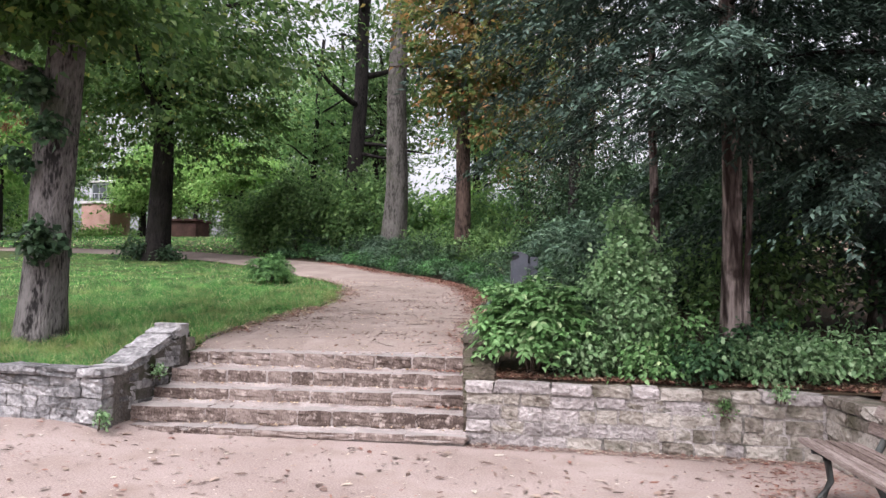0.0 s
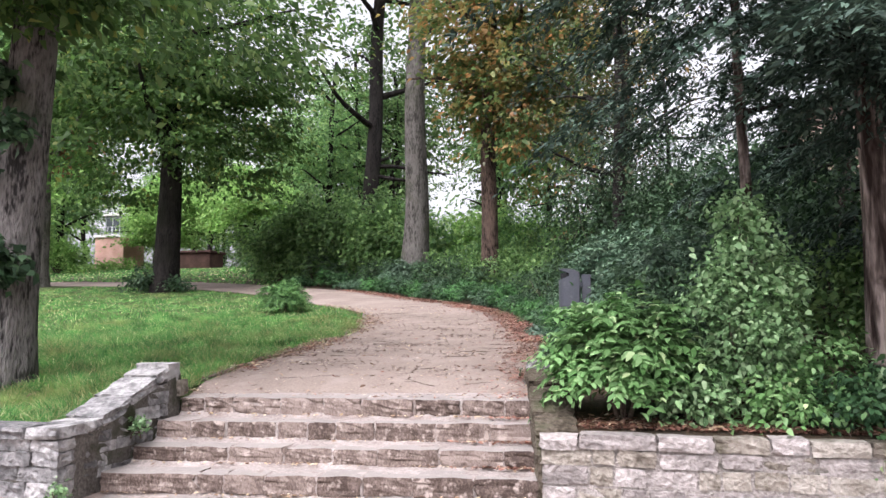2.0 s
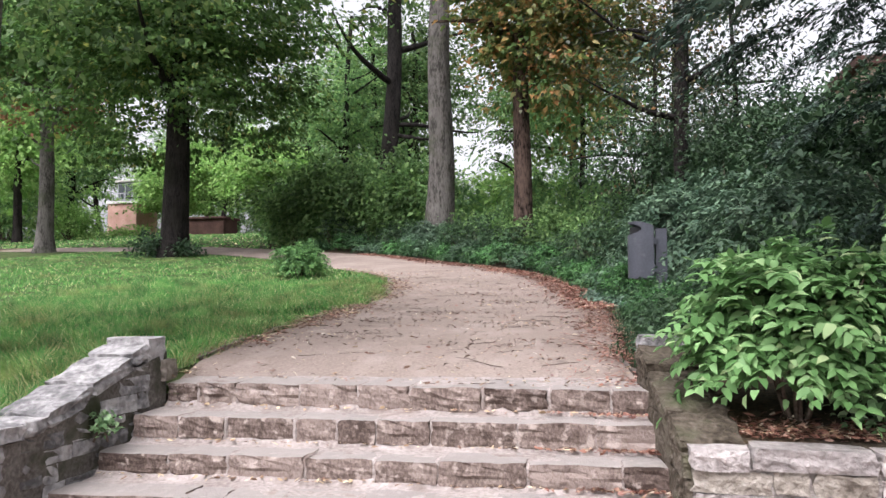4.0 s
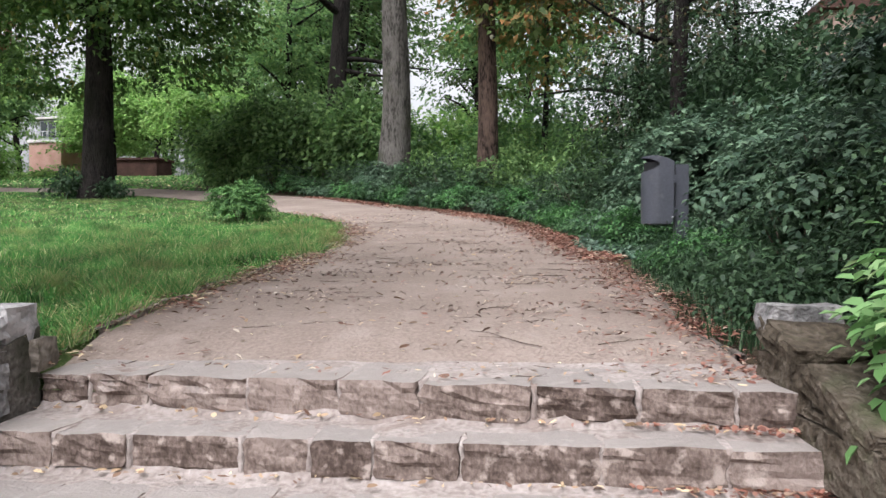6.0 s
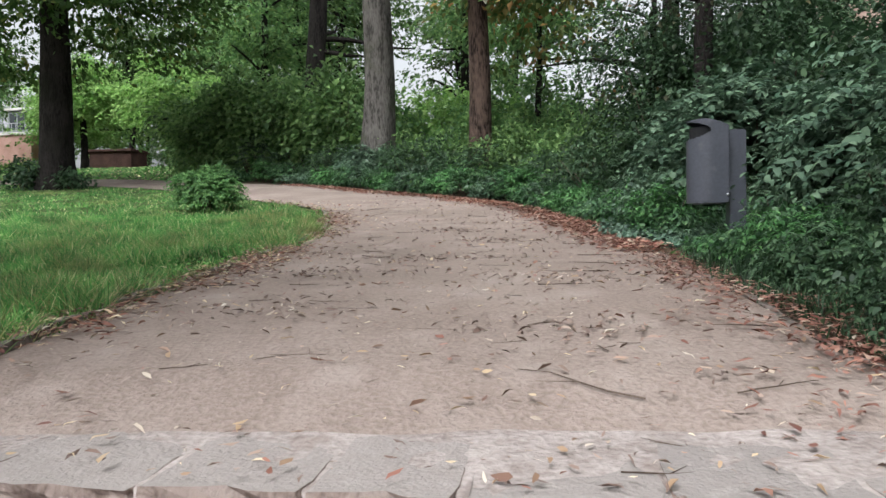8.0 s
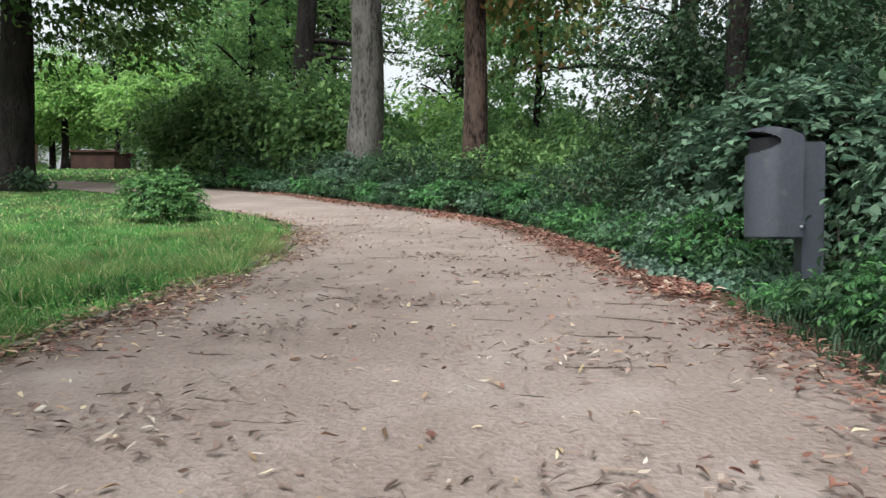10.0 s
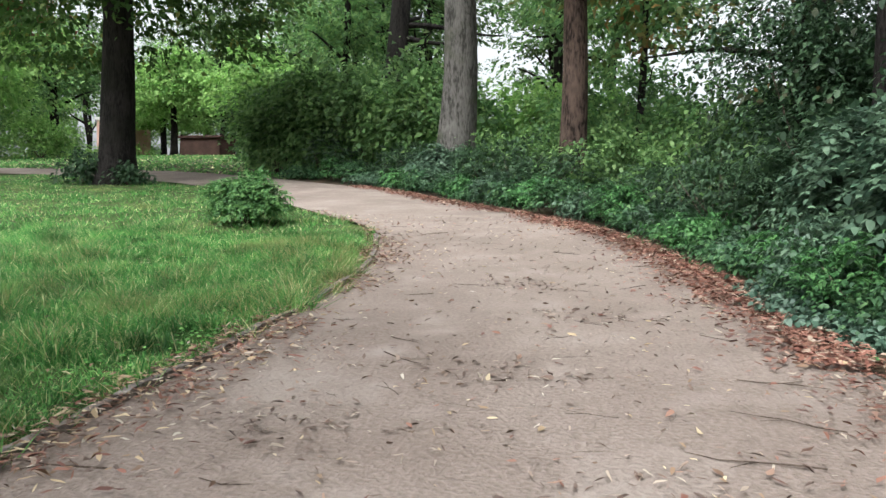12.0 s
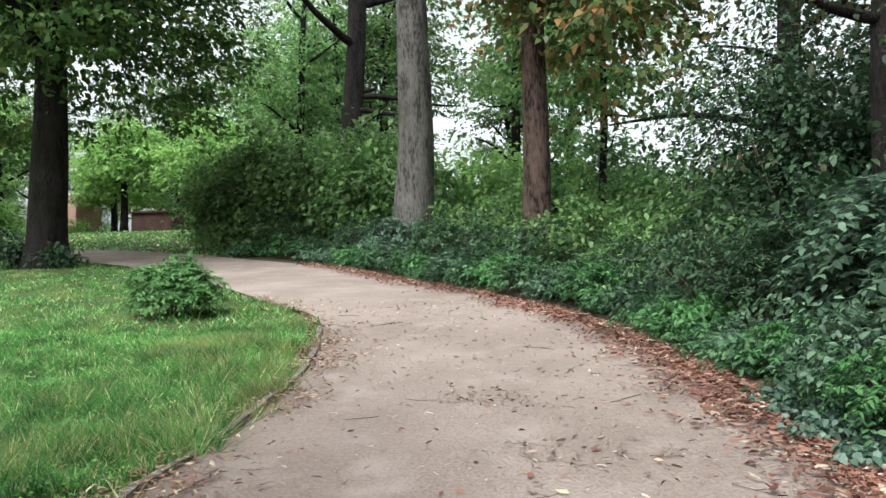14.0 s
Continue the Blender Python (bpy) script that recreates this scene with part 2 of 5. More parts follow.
M_PINK = surface("far_pink_render", [(0.3, (0.36, 0.25, 0.21)), (0.7, (0.46, 0.34, 0.29))], big=1.2, fine=14, bump=0.2)
B_OAK = bark("oak_bark", (0.026, 0.024, 0.023), (0.15, 0.138, 0.132), 11)
B_PINE = bark("grey_tall_bark", (0.042, 0.039, 0.035), (0.112, 0.104, 0.096), 8)
# near-black bark shared by the maple, other trees and the yew limbs
B_DARK = bark("near_black_bark", (0.006, 0.0055, 0.005), (0.02, 0.017, 0.016), 7)
B_RED = bark("reddish_bark", (0.02, 0.014, 0.0115), (0.084, 0.058, 0.047), 7)
B_YEW = surface("peeling_yew_bark", [(0.34, (0.022, 0.014, 0.012)), (0.48, (0.09, 0.07, 0.062)), (0.66, (0.30, 0.245, 0.225))], big=7, fine=20, rough=0.9, bump=1.0, depth=0.08, stretch=(1, 1, 0.16), spots=((0.03, 0.02, 0.017), 2.5, 0.52, 0.62))
M_TWIG = surface("dry_twig", [(0.3, (0.05, 0.036, 0.028)), (0.7, (0.14, 0.105, 0.085))], big=9, fine=60, bump=0.5)
M_STALK = surface("pale_dry_stalk", [(0.3, (0.10, 0.075, 0.06)), (0.7, (0.19, 0.145, 0.115))], big=9, fine=60, bump=0.3)
L_MAPLE = leafage("maple_leaf", [(0.0, (0.028, 0.058, 0.017)), (0.5, (0.052, 0.104, 0.028)), (0.9, (0.09, 0.155, 0.042)), (1.0, (0.18, 0.19, 0.05))], 0.52, gain=1.45)
L_OAK = leafage("oak_leaf", [(0.0, (0.030, 0.06, 0.02)), (0.6, (0.065, 0.118, 0.038)), (1.0, (0.12, 0.17, 0.06))], 0.5, gain=1.35)
L_MID = leafage("woodland_leaf", [(0.0, (0.055, 0.115, 0.042)), (0.5, (0.10, 0.19, 0.068)), (1.0, (0.18, 0.28, 0.10))], 0.6, gain=1.5)
L_LIME = leafage("bright_leaf", [(0.0, (0.09, 0.18, 0.045)), (0.5, (0.15, 0.27, 0.075)), (1.0, (0.24, 0.36, 0.12))], 0.62, gain=1.5)
L_AUTUMN = leafage("turning_chestnut_leaf", [(0.0, (0.05, 0.09, 0.03)), (0.5, (0.10, 0.145, 0.045)), (0.74, (0.17, 0.17, 0.055)), (0.88, (0.26, 0.165, 0.06)), (1.0, (0.30, 0.13, 0.055))], 0.5, gain=1.4, patch=((0.27, 0.17, 0.06), 0.45, 0.54, 0.68))
L_COPPER = leafage("copper_leaf", [(0.0, (0.10, 0.05, 0.03)), (0.5, (0.22, 0.10, 0.055)), (1.0, (0.34, 0.17, 0.10))], 0.35)
L_RUSSET = leafage("thin_russet_leaf", [(0.0, (0.018, 0.026, 0.014)), (0.55, (0.04, 0.05, 0.025)), (0.9, (0.075, 0.07, 0.035)), (1.0, (0.20, 0.10, 0.04))], 0.35, gain=1.3)
L_YEW = leafage("yew_needle", [(0.0, (0.011, 0.024, 0.017)), (0.6, (0.028, 0.052, 0.038)), (1.0, (0.075, 0.12, 0.088))], 0.1, 0.6, gain=1.2)
L_BUSH = leafage("bush_leaf", [(0.0, (0.035, 0.072, 0.024)), (0.5, (0.072, 0.132, 0.045)), (1.0, (0.135, 0.21, 0.075))], 0.48, gain=1.8, mottle=(0.6, 0.6, 1.4))
L_LAWNBUSH = leafage("lawn_bush_leaf", [(0.0, (0.045, 0.11, 0.04)), (0.5, (0.09, 0.19, 0.065)), (1.0, (0.16, 0.29, 0.10))], 0.4, gain=1.55)
L_HEDGE = leafage("dark_shrub_leaf", [(0.0, (0.02, 0.045, 0.022)), (0.5, (0.044, 0.09, 0.043)), (1.0, (0.09, 0.155, 0.075))], 0.28, gain=1.0)
L_BLUE = leafage("broad_shrub_leaf", [(0.0, (0.035, 0.07, 0.045)), (0.5, (0.07, 0.12, 0.075)), (1.0, (0.13, 0.20, 0.125))], 0.25, 0.42)
L_FRESH = leafage("fresh_green_leaf", [(0.0, (0.075, 0.165, 0.052)), (0.5, (0.15, 0.295, 0.105)), (0.9, (0.25, 0.41, 0.18)), (1.0, (0.40, 0.50, 0.26))], 0.35, 0.45, gain=1.15)
L_PALE = leafage("pale_shrub_leaf", [(0.0, (0.055, 0.105, 0.045)), (0.5, (0.11, 0.19, 0.085)), (1.0, (0.23, 0.32, 0.185))], 0.35, 0.45, gain=1.75)
L_COVER = leafage("ground_cover_leaf", [(0.0, (0.022, 0.058, 0.026)), (0.5, (0.05, 0.118, 0.05)), (0.9, (0.09, 0.185, 0.075)), (1.0, (0.16, 0.27, 0.11))], 0.3, gain=1.05)
L_NETTLE = leafage("nettle_leaf", [(0.0, (0.03, 0.095, 0.030)), (0.5, (0.066, 0.175, 0.055)), (1.0, (0.13, 0.28, 0.095))], 0.35, gain=1.15)
L_IVY = leafage("ivy_leaf", [(0.0, (0.03, 0.07, 0.045)), (0.5, (0.075, 0.13, 0.09)), (1.0, (0.15, 0.22, 0.16))], 0.15, 0.45, gain=0.95)
L_GRASS = leafage("grass_blade", [(0.0, (0.024, 0.085, 0.022)), (0.45, (0.066, 0.185, 0.046)), (0.8, (0.13, 0.27, 0.08)), (0.93, (0.30, 0.34, 0.165)), (1.0, (0.55, 0.5, 0.3))], 0.48, gain=1.68, patch=((0.29, 0.30, 0.12), 0.9, 0.54, 0.8), mottle=(2.2, 0.45, 1.45))
L_CLOVER = leafage("clover_leaf", [(0.0, (0.05, 0.16, 0.035)), (0.6, (0.10, 0.26, 0.06)), (1.0, (0.18, 0.36, 0.10))], 0.4, gain=1.4)
L_STRAW = leafage("dry_grass_blade", [(0.0, (0.16, 0.17, 0.05)), (0.5, (0.30, 0.27, 0.12)), (1.0, (0.45, 0.38, 0.21))], 0.3)
L_LITTER = leafage("fallen_brown_leaf", [(0.0, (0.10, 0.042, 0.033)), (0.4, (0.21, 0.09, 0.065)), (0.75, (0.30, 0.15, 0.11)), (0.92, (0.34, 0.24, 0.18)), (1.0, (0.45, 0.38, 0.3))], 0.1, gain=1.0)
L_BITS = leafage("leaf_and_twig_bits", [(0.0, (0.09, 0.06, 0.05)), (0.4, (0.17, 0.115, 0.093)), (0.7, (0.28, 0.20, 0.16)), (0.88, (0.42, 0.35, 0.28)), (1.0, (0.55, 0.49, 0.41))], 0.05, gain=1.0)
L_DRYLEAF = leafage("fallen_straw_leaf", [(0.0, (0.10, 0.055, 0.04)), (0.5, (0.24, 0.16, 0.10)), (0.8, (0.42, 0.32, 0.2)), (1.0, (0.55, 0.47, 0.33))], 0.1)


# ---- mesh helpers ----
def link(name, mesh, material, parent=None, label=""):
    if material:
        mesh.materials.append(material)
    ob = new(name, mesh)
    if parent:
        ob.parent = parent
    if label:
        tagged(ob, label)
    return ob


def part(name, bm, material, parent=None, label=""):
    me = bpy.data.meshes.new(name)
    bm.normal_update()
    bm.to_mesh(me)
    bm.free()
    return link(name, me, material, parent, label)


def polys(name, v, material, parent=None, label=""):
    """Loose polygons from an array (count, corners, 3) as one mesh."""
    n, k = v.shape[:2]
    me = bpy.data.meshes.new(name)
    me.vertices.add(n * k)
    me.vertices.foreach_set("co", v.astype(np.float32).ravel())
    me.loops.add(n * k)
    me.loops.foreach_set("vertex_index", np.arange(n * k, dtype=np.int32))
    me.polygons.add(n)
    me.polygons.foreach_set("loop_start", np.arange(0, n * k, k, dtype=np.int32))
    me.update(calc_edges=True)
    return link(name, me, material, parent, label)


def unit(v):
    return v / np.maximum(1e-9, np.linalg.norm(v, axis=-1, keepdims=True))


def blades(c, u, nrm, size, wide=0.3, fold=0.12, droop=0.12, full=False):
    """Leaf blades at c along u with the face to nrm: pointed, folded along the rib."""
    u = unit(u)
    s = np.broadcast_to(np.asarray(size, float), (len(c),))[:, None]
    v = unit(np.cross(nrm, u))
    w = np.cross(u, v)
    if full:
        return np.stack([c - u * s * 0.5, c + v * s * wide * 0.85 - u * s * 0.25 + w * s * fold, c + v * s * wide * 0.75 + u * s * 0.17 + w * s * fold * 0.6, c + u * s * 0.52 - w * s * droop * 1.4, c - v * s * wide * 0.75 + u * s * 0.17 + w * s * fold * 0.6, c - v * s * wide * 0.85 - u * s * 0.25 + w * s * fold], 1)
    return np.stack([c - u * s * 0.5, c + v * s * wide - u * s * 0.08 + w * s * fold, c + u * s * 0.5 - w * s * droop, c - v * s * wide - u * s * 0.08 + w * s * fold], 1)


def tube(bm, pts, radii, sides=10, rough=0.0, rng=None):
    """A tapered, slightly uneven limb through pts."""
    rings = []
    pts = [Vector(p) for p in pts]
    for i, p in enumerate(pts):
        d = (pts[min(i + 1, len(pts) - 1)] - pts[max(i - 1, 0)]).normalized()
        a = d.orthogonal().normalized() if abs(d.z) < 0.9 else d.cross(Vector((0, 1, 0))).normalized()
        b = d.cross(a)
        ring = []
        for k in range(sides):
            t = 2 * math.pi * k / sides
            r = radii[i] * (1 + rough * noise.noise(Vector((math.cos(t) * 2.1, math.sin(t) * 2.1, i * 0.25 + p.x))) + 0.35 * rough * noise.noise(Vector((math.cos(t) * 6, math.sin(t) * 6, i * 0.4 + p.y))))
            ring.append(bm.verts.new(p + a * (r * math.cos(t)) + b * (r * math.sin(t))))
        rings.append(ring)
    for r0, r1 in zip(rings, rings[1:]):
        for k in range(sides):
            f = bm.faces.new((r0[k], r0[(k + 1) % sides], r1[(k + 1) % sides], r1[k]))
            f.smooth = True
    bm.faces.new(rings[-1])
    return bm


def clump_points(rng, centre, radii, clusters, per, spread, flat, shell=0.45, low=-1.0):
    """Points in tufts through an uneven crown; also each tuft's way out from the middle."""
    d = unit(rng.normal(size=(clusters, 3)))
    d[:, 2] = np.where(d[:, 2] < low, -d[:, 2], d[:, 2])
    r = rng.random(clusters) ** shell
    bumps = 1 + 0.22 * np.sin(d[:, 0] * 5 + d[:, 2] * 4 + centre[0]) + 0.16 * np.sin(d[:, 1] * 7 - d[:, 0] * 3 + centre[1])
    cl = np.asarray(centre) + d * (r * bumps)[:, None] * np.asarray(radii)
    k = np.repeat(np.arange(clusters), per)
    size = spread * (0.6 + 0.8 * rng.random(clusters))
    off = rng.normal(size=(len(k), 3)) * size[k][:, None] * np.array([1, 1, flat])
    off[:, 2] -= 0.25 * np.hypot(off[:, 0], off[:, 1])
    return cl[k] + off, unit(d[k] + 0.5 * unit(off)), cl


def foliage(name, rng, centre, radii, clusters, per, spread, flat, leaf, material, parent, wide=0.3, shell=0.45, low=-1.0, up=1.0, label="", full=False):
    c, out, _ = clump_points(rng, centre, radii, clusters, per, spread, flat, shell, low)
    n = len(c)
    u = out * np.array([1, 1, 0.25]) + rng.normal(size=(n, 3)) * 0.55 + np.array([0, 0, -0.35])
    nrm = np.array([0, 0, up]) + 0.5 * out + rng.normal(size=(n, 3)) * 0.45
    return polys(name, blades(c, u, nrm, leaf * (0.6 + 0.8 * rng.random(n)), wide, full=full), material, parent, label)


def sprays(name, rng, centre, radii, count, pairs, length, leaf, material, parent, wide=0.24, low=-0.6):
    """Feathered sprays: leaflets in two rows along arching stalks that point out from the bush."""
    d = unit(rng.normal(size=(count, 3)))
    d[:, 2] = np.where(d[:, 2] < low, -d[:, 2], d[:, 2])
    r = rng.random(count) ** 0.35 * (1 + 0.2 * np.sin(d[:, 0] * 5 + d[:, 1] * 6 + centre[0] * 3))
    base = np.asarray(centre) + d * r[:, None] * np.asarray(radii)
    way = unit(d * np.array([1, 1, 0.35]) + rng.normal(size=(count, 3)) * 0.3 + np.array([0, 0, 0.1]))
    side = unit(np.cross(way, np.array([0, 0, 1.0])) + rng.normal(size=(count, 3)) * 0.15)
    ln = length * (0.6 + 0.7 * rng.random(count))
    cs, us, ns, ss = [], [], [], []
    for k in range(2 * pairs + 1):
        f = (k // 2 + 0.6) / pairs
        sg = 0.0 if k == 2 * pairs else (1.0 if k % 2 else -1.0)
        p = base + way * (ln * f)[:, None] - np.array([0, 0, 1.0]) * (0.45 * ln * f * f)[:, None]
        s = leaf * (0.75 + 0.5 * rng.random(count)) * (1.15 - 0.3 * f)
        u = unit(way * (0.55 + 0.45 * (sg == 0)) + side * sg * 0.85 + np.array([0, 0, -0.35]) + rng.normal(size=(count, 3)) * 0.16)
        cs.append(p + u * (s * 0.5)[:, None])
        us.append(u)
        ns.append(np.array([0, 0, 1.0]) + d * 0.5 + rng.normal(size=(count, 3)) * 0.25)
        ss.append(s)
    c, u, n, s = (np.concatenate(a) for a in (cs, us, ns, ss))
    return polys(name, blades(c, u, n, s, wide, full=True), material, parent)


def trunk_mesh(parent, x, y, z, h, dia, lean, material, sides=20, label="", wobble=0.06, seed=1, spread=0.55):
    rng = np.random.default_rng(seed)
    bm = bmesh.new()
    pts, rad = [], []
    n = 14
    for i in range(n + 1):
        f = i / n
        hh = h * f ** 1.4
        flare = 1 + spread * math.exp(-hh / (0.55 * dia + 0.1))
        pts.append((x + lean[0] * hh + wobble * math.sin(hh * 0.7 + seed) * min(1, hh / 3), y + lean[1] * hh, z - 0.15 + hh))
        rad.append(dia / 2 * flare * (1 - 0.55 * f ** 1.3))
    tube(bm, pts, rad, sides, 0.14)
    part("trunk", bm, material, parent, label)
    return pts


def limb(parent, start, az, rise, length, r0, material, seed=1, sag=0.15):
    bm = bmesh.new()
    rng = np.random.default_rng(seed)
    pts, rad = [], []
    a = az
    p = np.array(start, float)
    for i in range(8):
        f = i / 7
        pts.append(tuple(p))
        rad.append(r0 * (1 - 0.82 * f))
        a += rng.normal() * 0.16
        e = rise + 0.25 * math.sin(3 * f + seed) - sag * f
        p = p + length / 7 * np.array([math.cos(a) * math.cos(e), math.sin(a) * math.cos(e), math.sin(e)])
    tube(bm, pts, rad, 7, 0.15)
    part("limb", bm, material, parent)
    return pts


def thing(name, label, category, group="", at=(0, 0, 0)):
    ob = tagged(new(name), label, category, group)
    ob.location = at
    return ob


def tree(label, x, y, h, dia, lean, crown, bark_m, leaf_m, seed, limbs=5, first=0.45, name="tree", group="", sides=18, shift=(0, 0)):
    """A tree: crown is (height of its middle, half widths x y z, tufts, leaves a tuft, tuft size, flatness, leaf length, low)."""
    z = float(gz(x, y))
    t = thing(name, label, "tree", group)
    pts = trunk_mesh(t, x, y, z, h, dia, lean, bark_m, sides, seed=seed)
    rng = np.random.default_rng(seed)
    cz, rx, ry, rz, clusters, per, spread, flat, leaf, low = crown
    for i in range(limbs):
        f = first + (0.95 - first) * (i / max(1, limbs))
        k = min(len(pts) - 2, int(f ** (1 / 1.4) * (len(pts) - 1)))
        limb(t, pts[k], i * 2.4 + seed, 0.5 - 0.3 * rng.random(), min(rx, ry) * (0.8 + 0.4 * rng.random()), dia * 0.2, bark_m, seed * 10 + i)
    mid = (x + lean[0] * cz + shift[0], y + lean[1] * cz + shift[1], z + cz)
    foliage("crown", rng, mid, (rx, ry, rz), clusters, per, spread, flat, leaf, leaf_m, t, low=low)
    return t


def shrub(label, x, y, radii, leaf, count, leaf_m, seed, name="shrub", wide=0.3, stems=6, z=None, group="", tuft=0.16, flat=0.7, per=14, feather=0.0):
    z = float(gz(x, y)) if z is None else z
    t = thing(name, label, "shrub", group)
    rng = np.random.default_rng(seed)
    big = radii[2] > 0.42
    bm = bmesh.new()
    for i in range(stems):
        a = i * 2.4 + seed
        rr = 0.35 + 0.45 * rng.random()
        tip = (x + math.cos(a) * radii[0] * rr, y + math.sin(a) * radii[1] * rr, z + radii[2] * (0.9 + 0.6 * rng.random()))
        mid = (x + math.cos(a) * radii[0] * rr * 0.4, y + math.sin(a) * radii[1] * rr * 0.4, z + radii[2] * 0.5)
        r = 0.008 + 0.012 * radii[2]
        tube(bm, [(x + 0.05 * math.cos(a), y + 0.05 * math.sin(a), z - 0.05), mid, tip], [r, r * 0.7, r * 0.25], 5)
        if big:
            part("stem", bm, M_TWIG, t)
            bm = bmesh.new()
    if big:
        bm.free()
    else:
        part("stalk", bm, M_TWIG, t)
    if feather:
        sprays("leaves", rng, (x, y, z + radii[2] * 0.9), [0.86 * a for a in radii], count // 9, 4, feather, leaf, leaf_m, t, wide)
        return t
    foliage("leaves", rng, (x, y, z + radii[2] * 0.95), radii, max(4, count // per), per, tuft, flat, leaf, leaf_m, t, wide, shell=0.4, low=-0.85, full=leaf < 0.15)
    return t


# ---- ground, path, plaza ----
def sheet(name, xs, ys, height, material, keep=None, second=None, choose=None):
    bm = bmesh.new()
    grid = {}
    for i, x in enumerate(xs):
        for j, y in enumerate(ys):
            grid[i, j] = bm.verts.new((x, y, height(x, y)))
    for i in range(len(xs) - 1):
        for j in range(len(ys) - 1):
            mx, my = (xs[i] + xs[i + 1]) / 2, (ys[j] + ys[j + 1]) / 2
            if keep is None or keep(mx, my):
                f = bm.faces.new((grid[i, j], grid[i + 1, j], grid[i + 1, j + 1], grid[i, j + 1]))
                f.smooth = True
                if choose:
                    f.material_index = choose(mx, my)
    bmesh.ops.delete(bm, geom=[v for v in bm.verts if not v.link_faces], context="VERTS")
    ob = part(name, bm, material)
    if second:
        ob.data.materials.append(second)
    return ob


def plaza_z(x, y):
    """The square: level, with sand banked up before the wall beyond the steps."""
    a = np.clip((-3.7 - np.asarray(x, float)) / 1.0, 0, 1)
    b = np.clip((np.asarray(y, float) - 4.0) / 3.0, 0, 1)
    return 0.15 * a * a * (3 - 2 * a) * b * b * (3 - 2 * b) * np.clip((20 - np.asarray(y, float)) / 10, 0, 1)


ground = sheet("ground", [-600, -100, -30, -16, -10, -8] + [-7 + 0.25 * i for i in range(20)] + [-1, 0, 8, 30, 100, 600], [-600, -100, -30, -8, 0, 2] + [3 + 0.35 * i for i in range(16)] + [10, 20, 30, 100, 600], lambda x, y: float(plaza_z(x, y)), M_PLAZA)
tagged(ground, "pale pinkish trodden sand of the open square", "ground", kind="structure")
XS = sorted(set([-90, -70, -50, -40, -34] + [round(-30 + 0.5 * i, 2) for i in range(0, 85)] + [-4.5, -4.3, -0.42, -0.2] + [14, 18, 25, 40, 70]))
YS = sorted(set([7.35, 8.0, 8.93] + [round(9.3 + 0.4 * i, 2) for i in range(0, 75)] + [42, 46, 52, 60, 75, 95, 130]))


def is_wood(x, y):
    l, r = side_of([x], [y])
    return 1 if r[0] > -1.5 and l[0] < 0 else 0


def upper(x, y):
    if -4.5 < x < -0.2 and y < 8.9:
        return False
    return not (x > -0.3 and y < 8.0)


def hill_z(x, y):
    l, r = side_of([x], [y])
    return float(gz(x, y)) - (0.09 if l[0] < (-0.15 if y > 10 else 0.12) and r[0] < (-0.15 if y > 10 else 0.12) else 0.0)


hill = sheet("ground_upper", XS, YS, hill_z, M_LAWN, upper, M_FOREST, is_wood)
tagged(hill, "rising park ground, grassy lawn soil and dark woodland soil", "ground", kind="structure")

bm = bmesh.new()
rows = []
for s in list(range(0, 24)) + list(range(24, 300, 2)):
    a, b = LEDGE[s], REDGE[s]
    row = []
    for k in range(9):
        f = k / 8
        p = a + (b - a) * f
        camber = 0.03 * math.sin(math.pi * f) * min(1.0, max(0.0, (p[1] - 9.1) / 0.8))
        row.append(bm.verts.new((p[0], p[1], min(float(gz(p[0], p[1])) + 0.02 + camber, max(0.74, 0.772 + (p[1] - 9.38) * 0.26)))))
    rows.append(row)
for r0, r1 in zip(rows, rows[1:]):
    for k in range(8):
        f = bm.faces.new((r0[k], r0[k + 1], r1[k + 1], r1[k]))
        f.smooth = True
path_ob = part("path", bm, M_SAND)
tagged(path_ob, "trodden tan sand footpath curving uphill past the lawn", "path", kind="structure")


def path_z(x, y):
    return np.minimum(gz(x, y) + 0.04, np.maximum(0.785, 0.776 + (np.asarray(y, float) - 9.38) * 0.26))


for nm, line, a, b in (("path_edging", LEDGE, 13, 150), ("path_edging", REDGE, 14, 110)):
    bm = bmesh.new()
    sgn = -1 if line is LEDGE else 1
    prev = None
    for i in range(a, b):
        p = line[i]
        t = line[i + 1] - line[i - 1]
        t = t / np.linalg.norm(t)
        nn = np.array([t[1], -t[0]]) * sgn
        z = float(gz(*p)) + (0.06 if line is LEDGE else 0.022) + 0.009 * math.sin(i * 0.31) + 0.004 * math.sin(i * 1.3)
        q = p + nn * 0.06
        ring = [bm.verts.new((p[0], p[1], z - 0.12)), bm.verts.new((p[0], p[1], z)), bm.verts.new((q[0], q[1], z - 0.004)), bm.verts.new((q[0], q[1], z - 0.12))]
        if prev:
            for k in range(3):
                bm.faces.new((prev[k], prev[k + 1], ring[k + 1], ring[k]))
        prev = ring
    tagged(part(nm, bm, M_EDGE), "thin weathered edging board sunk along the sand path", "edging", kind="structure")


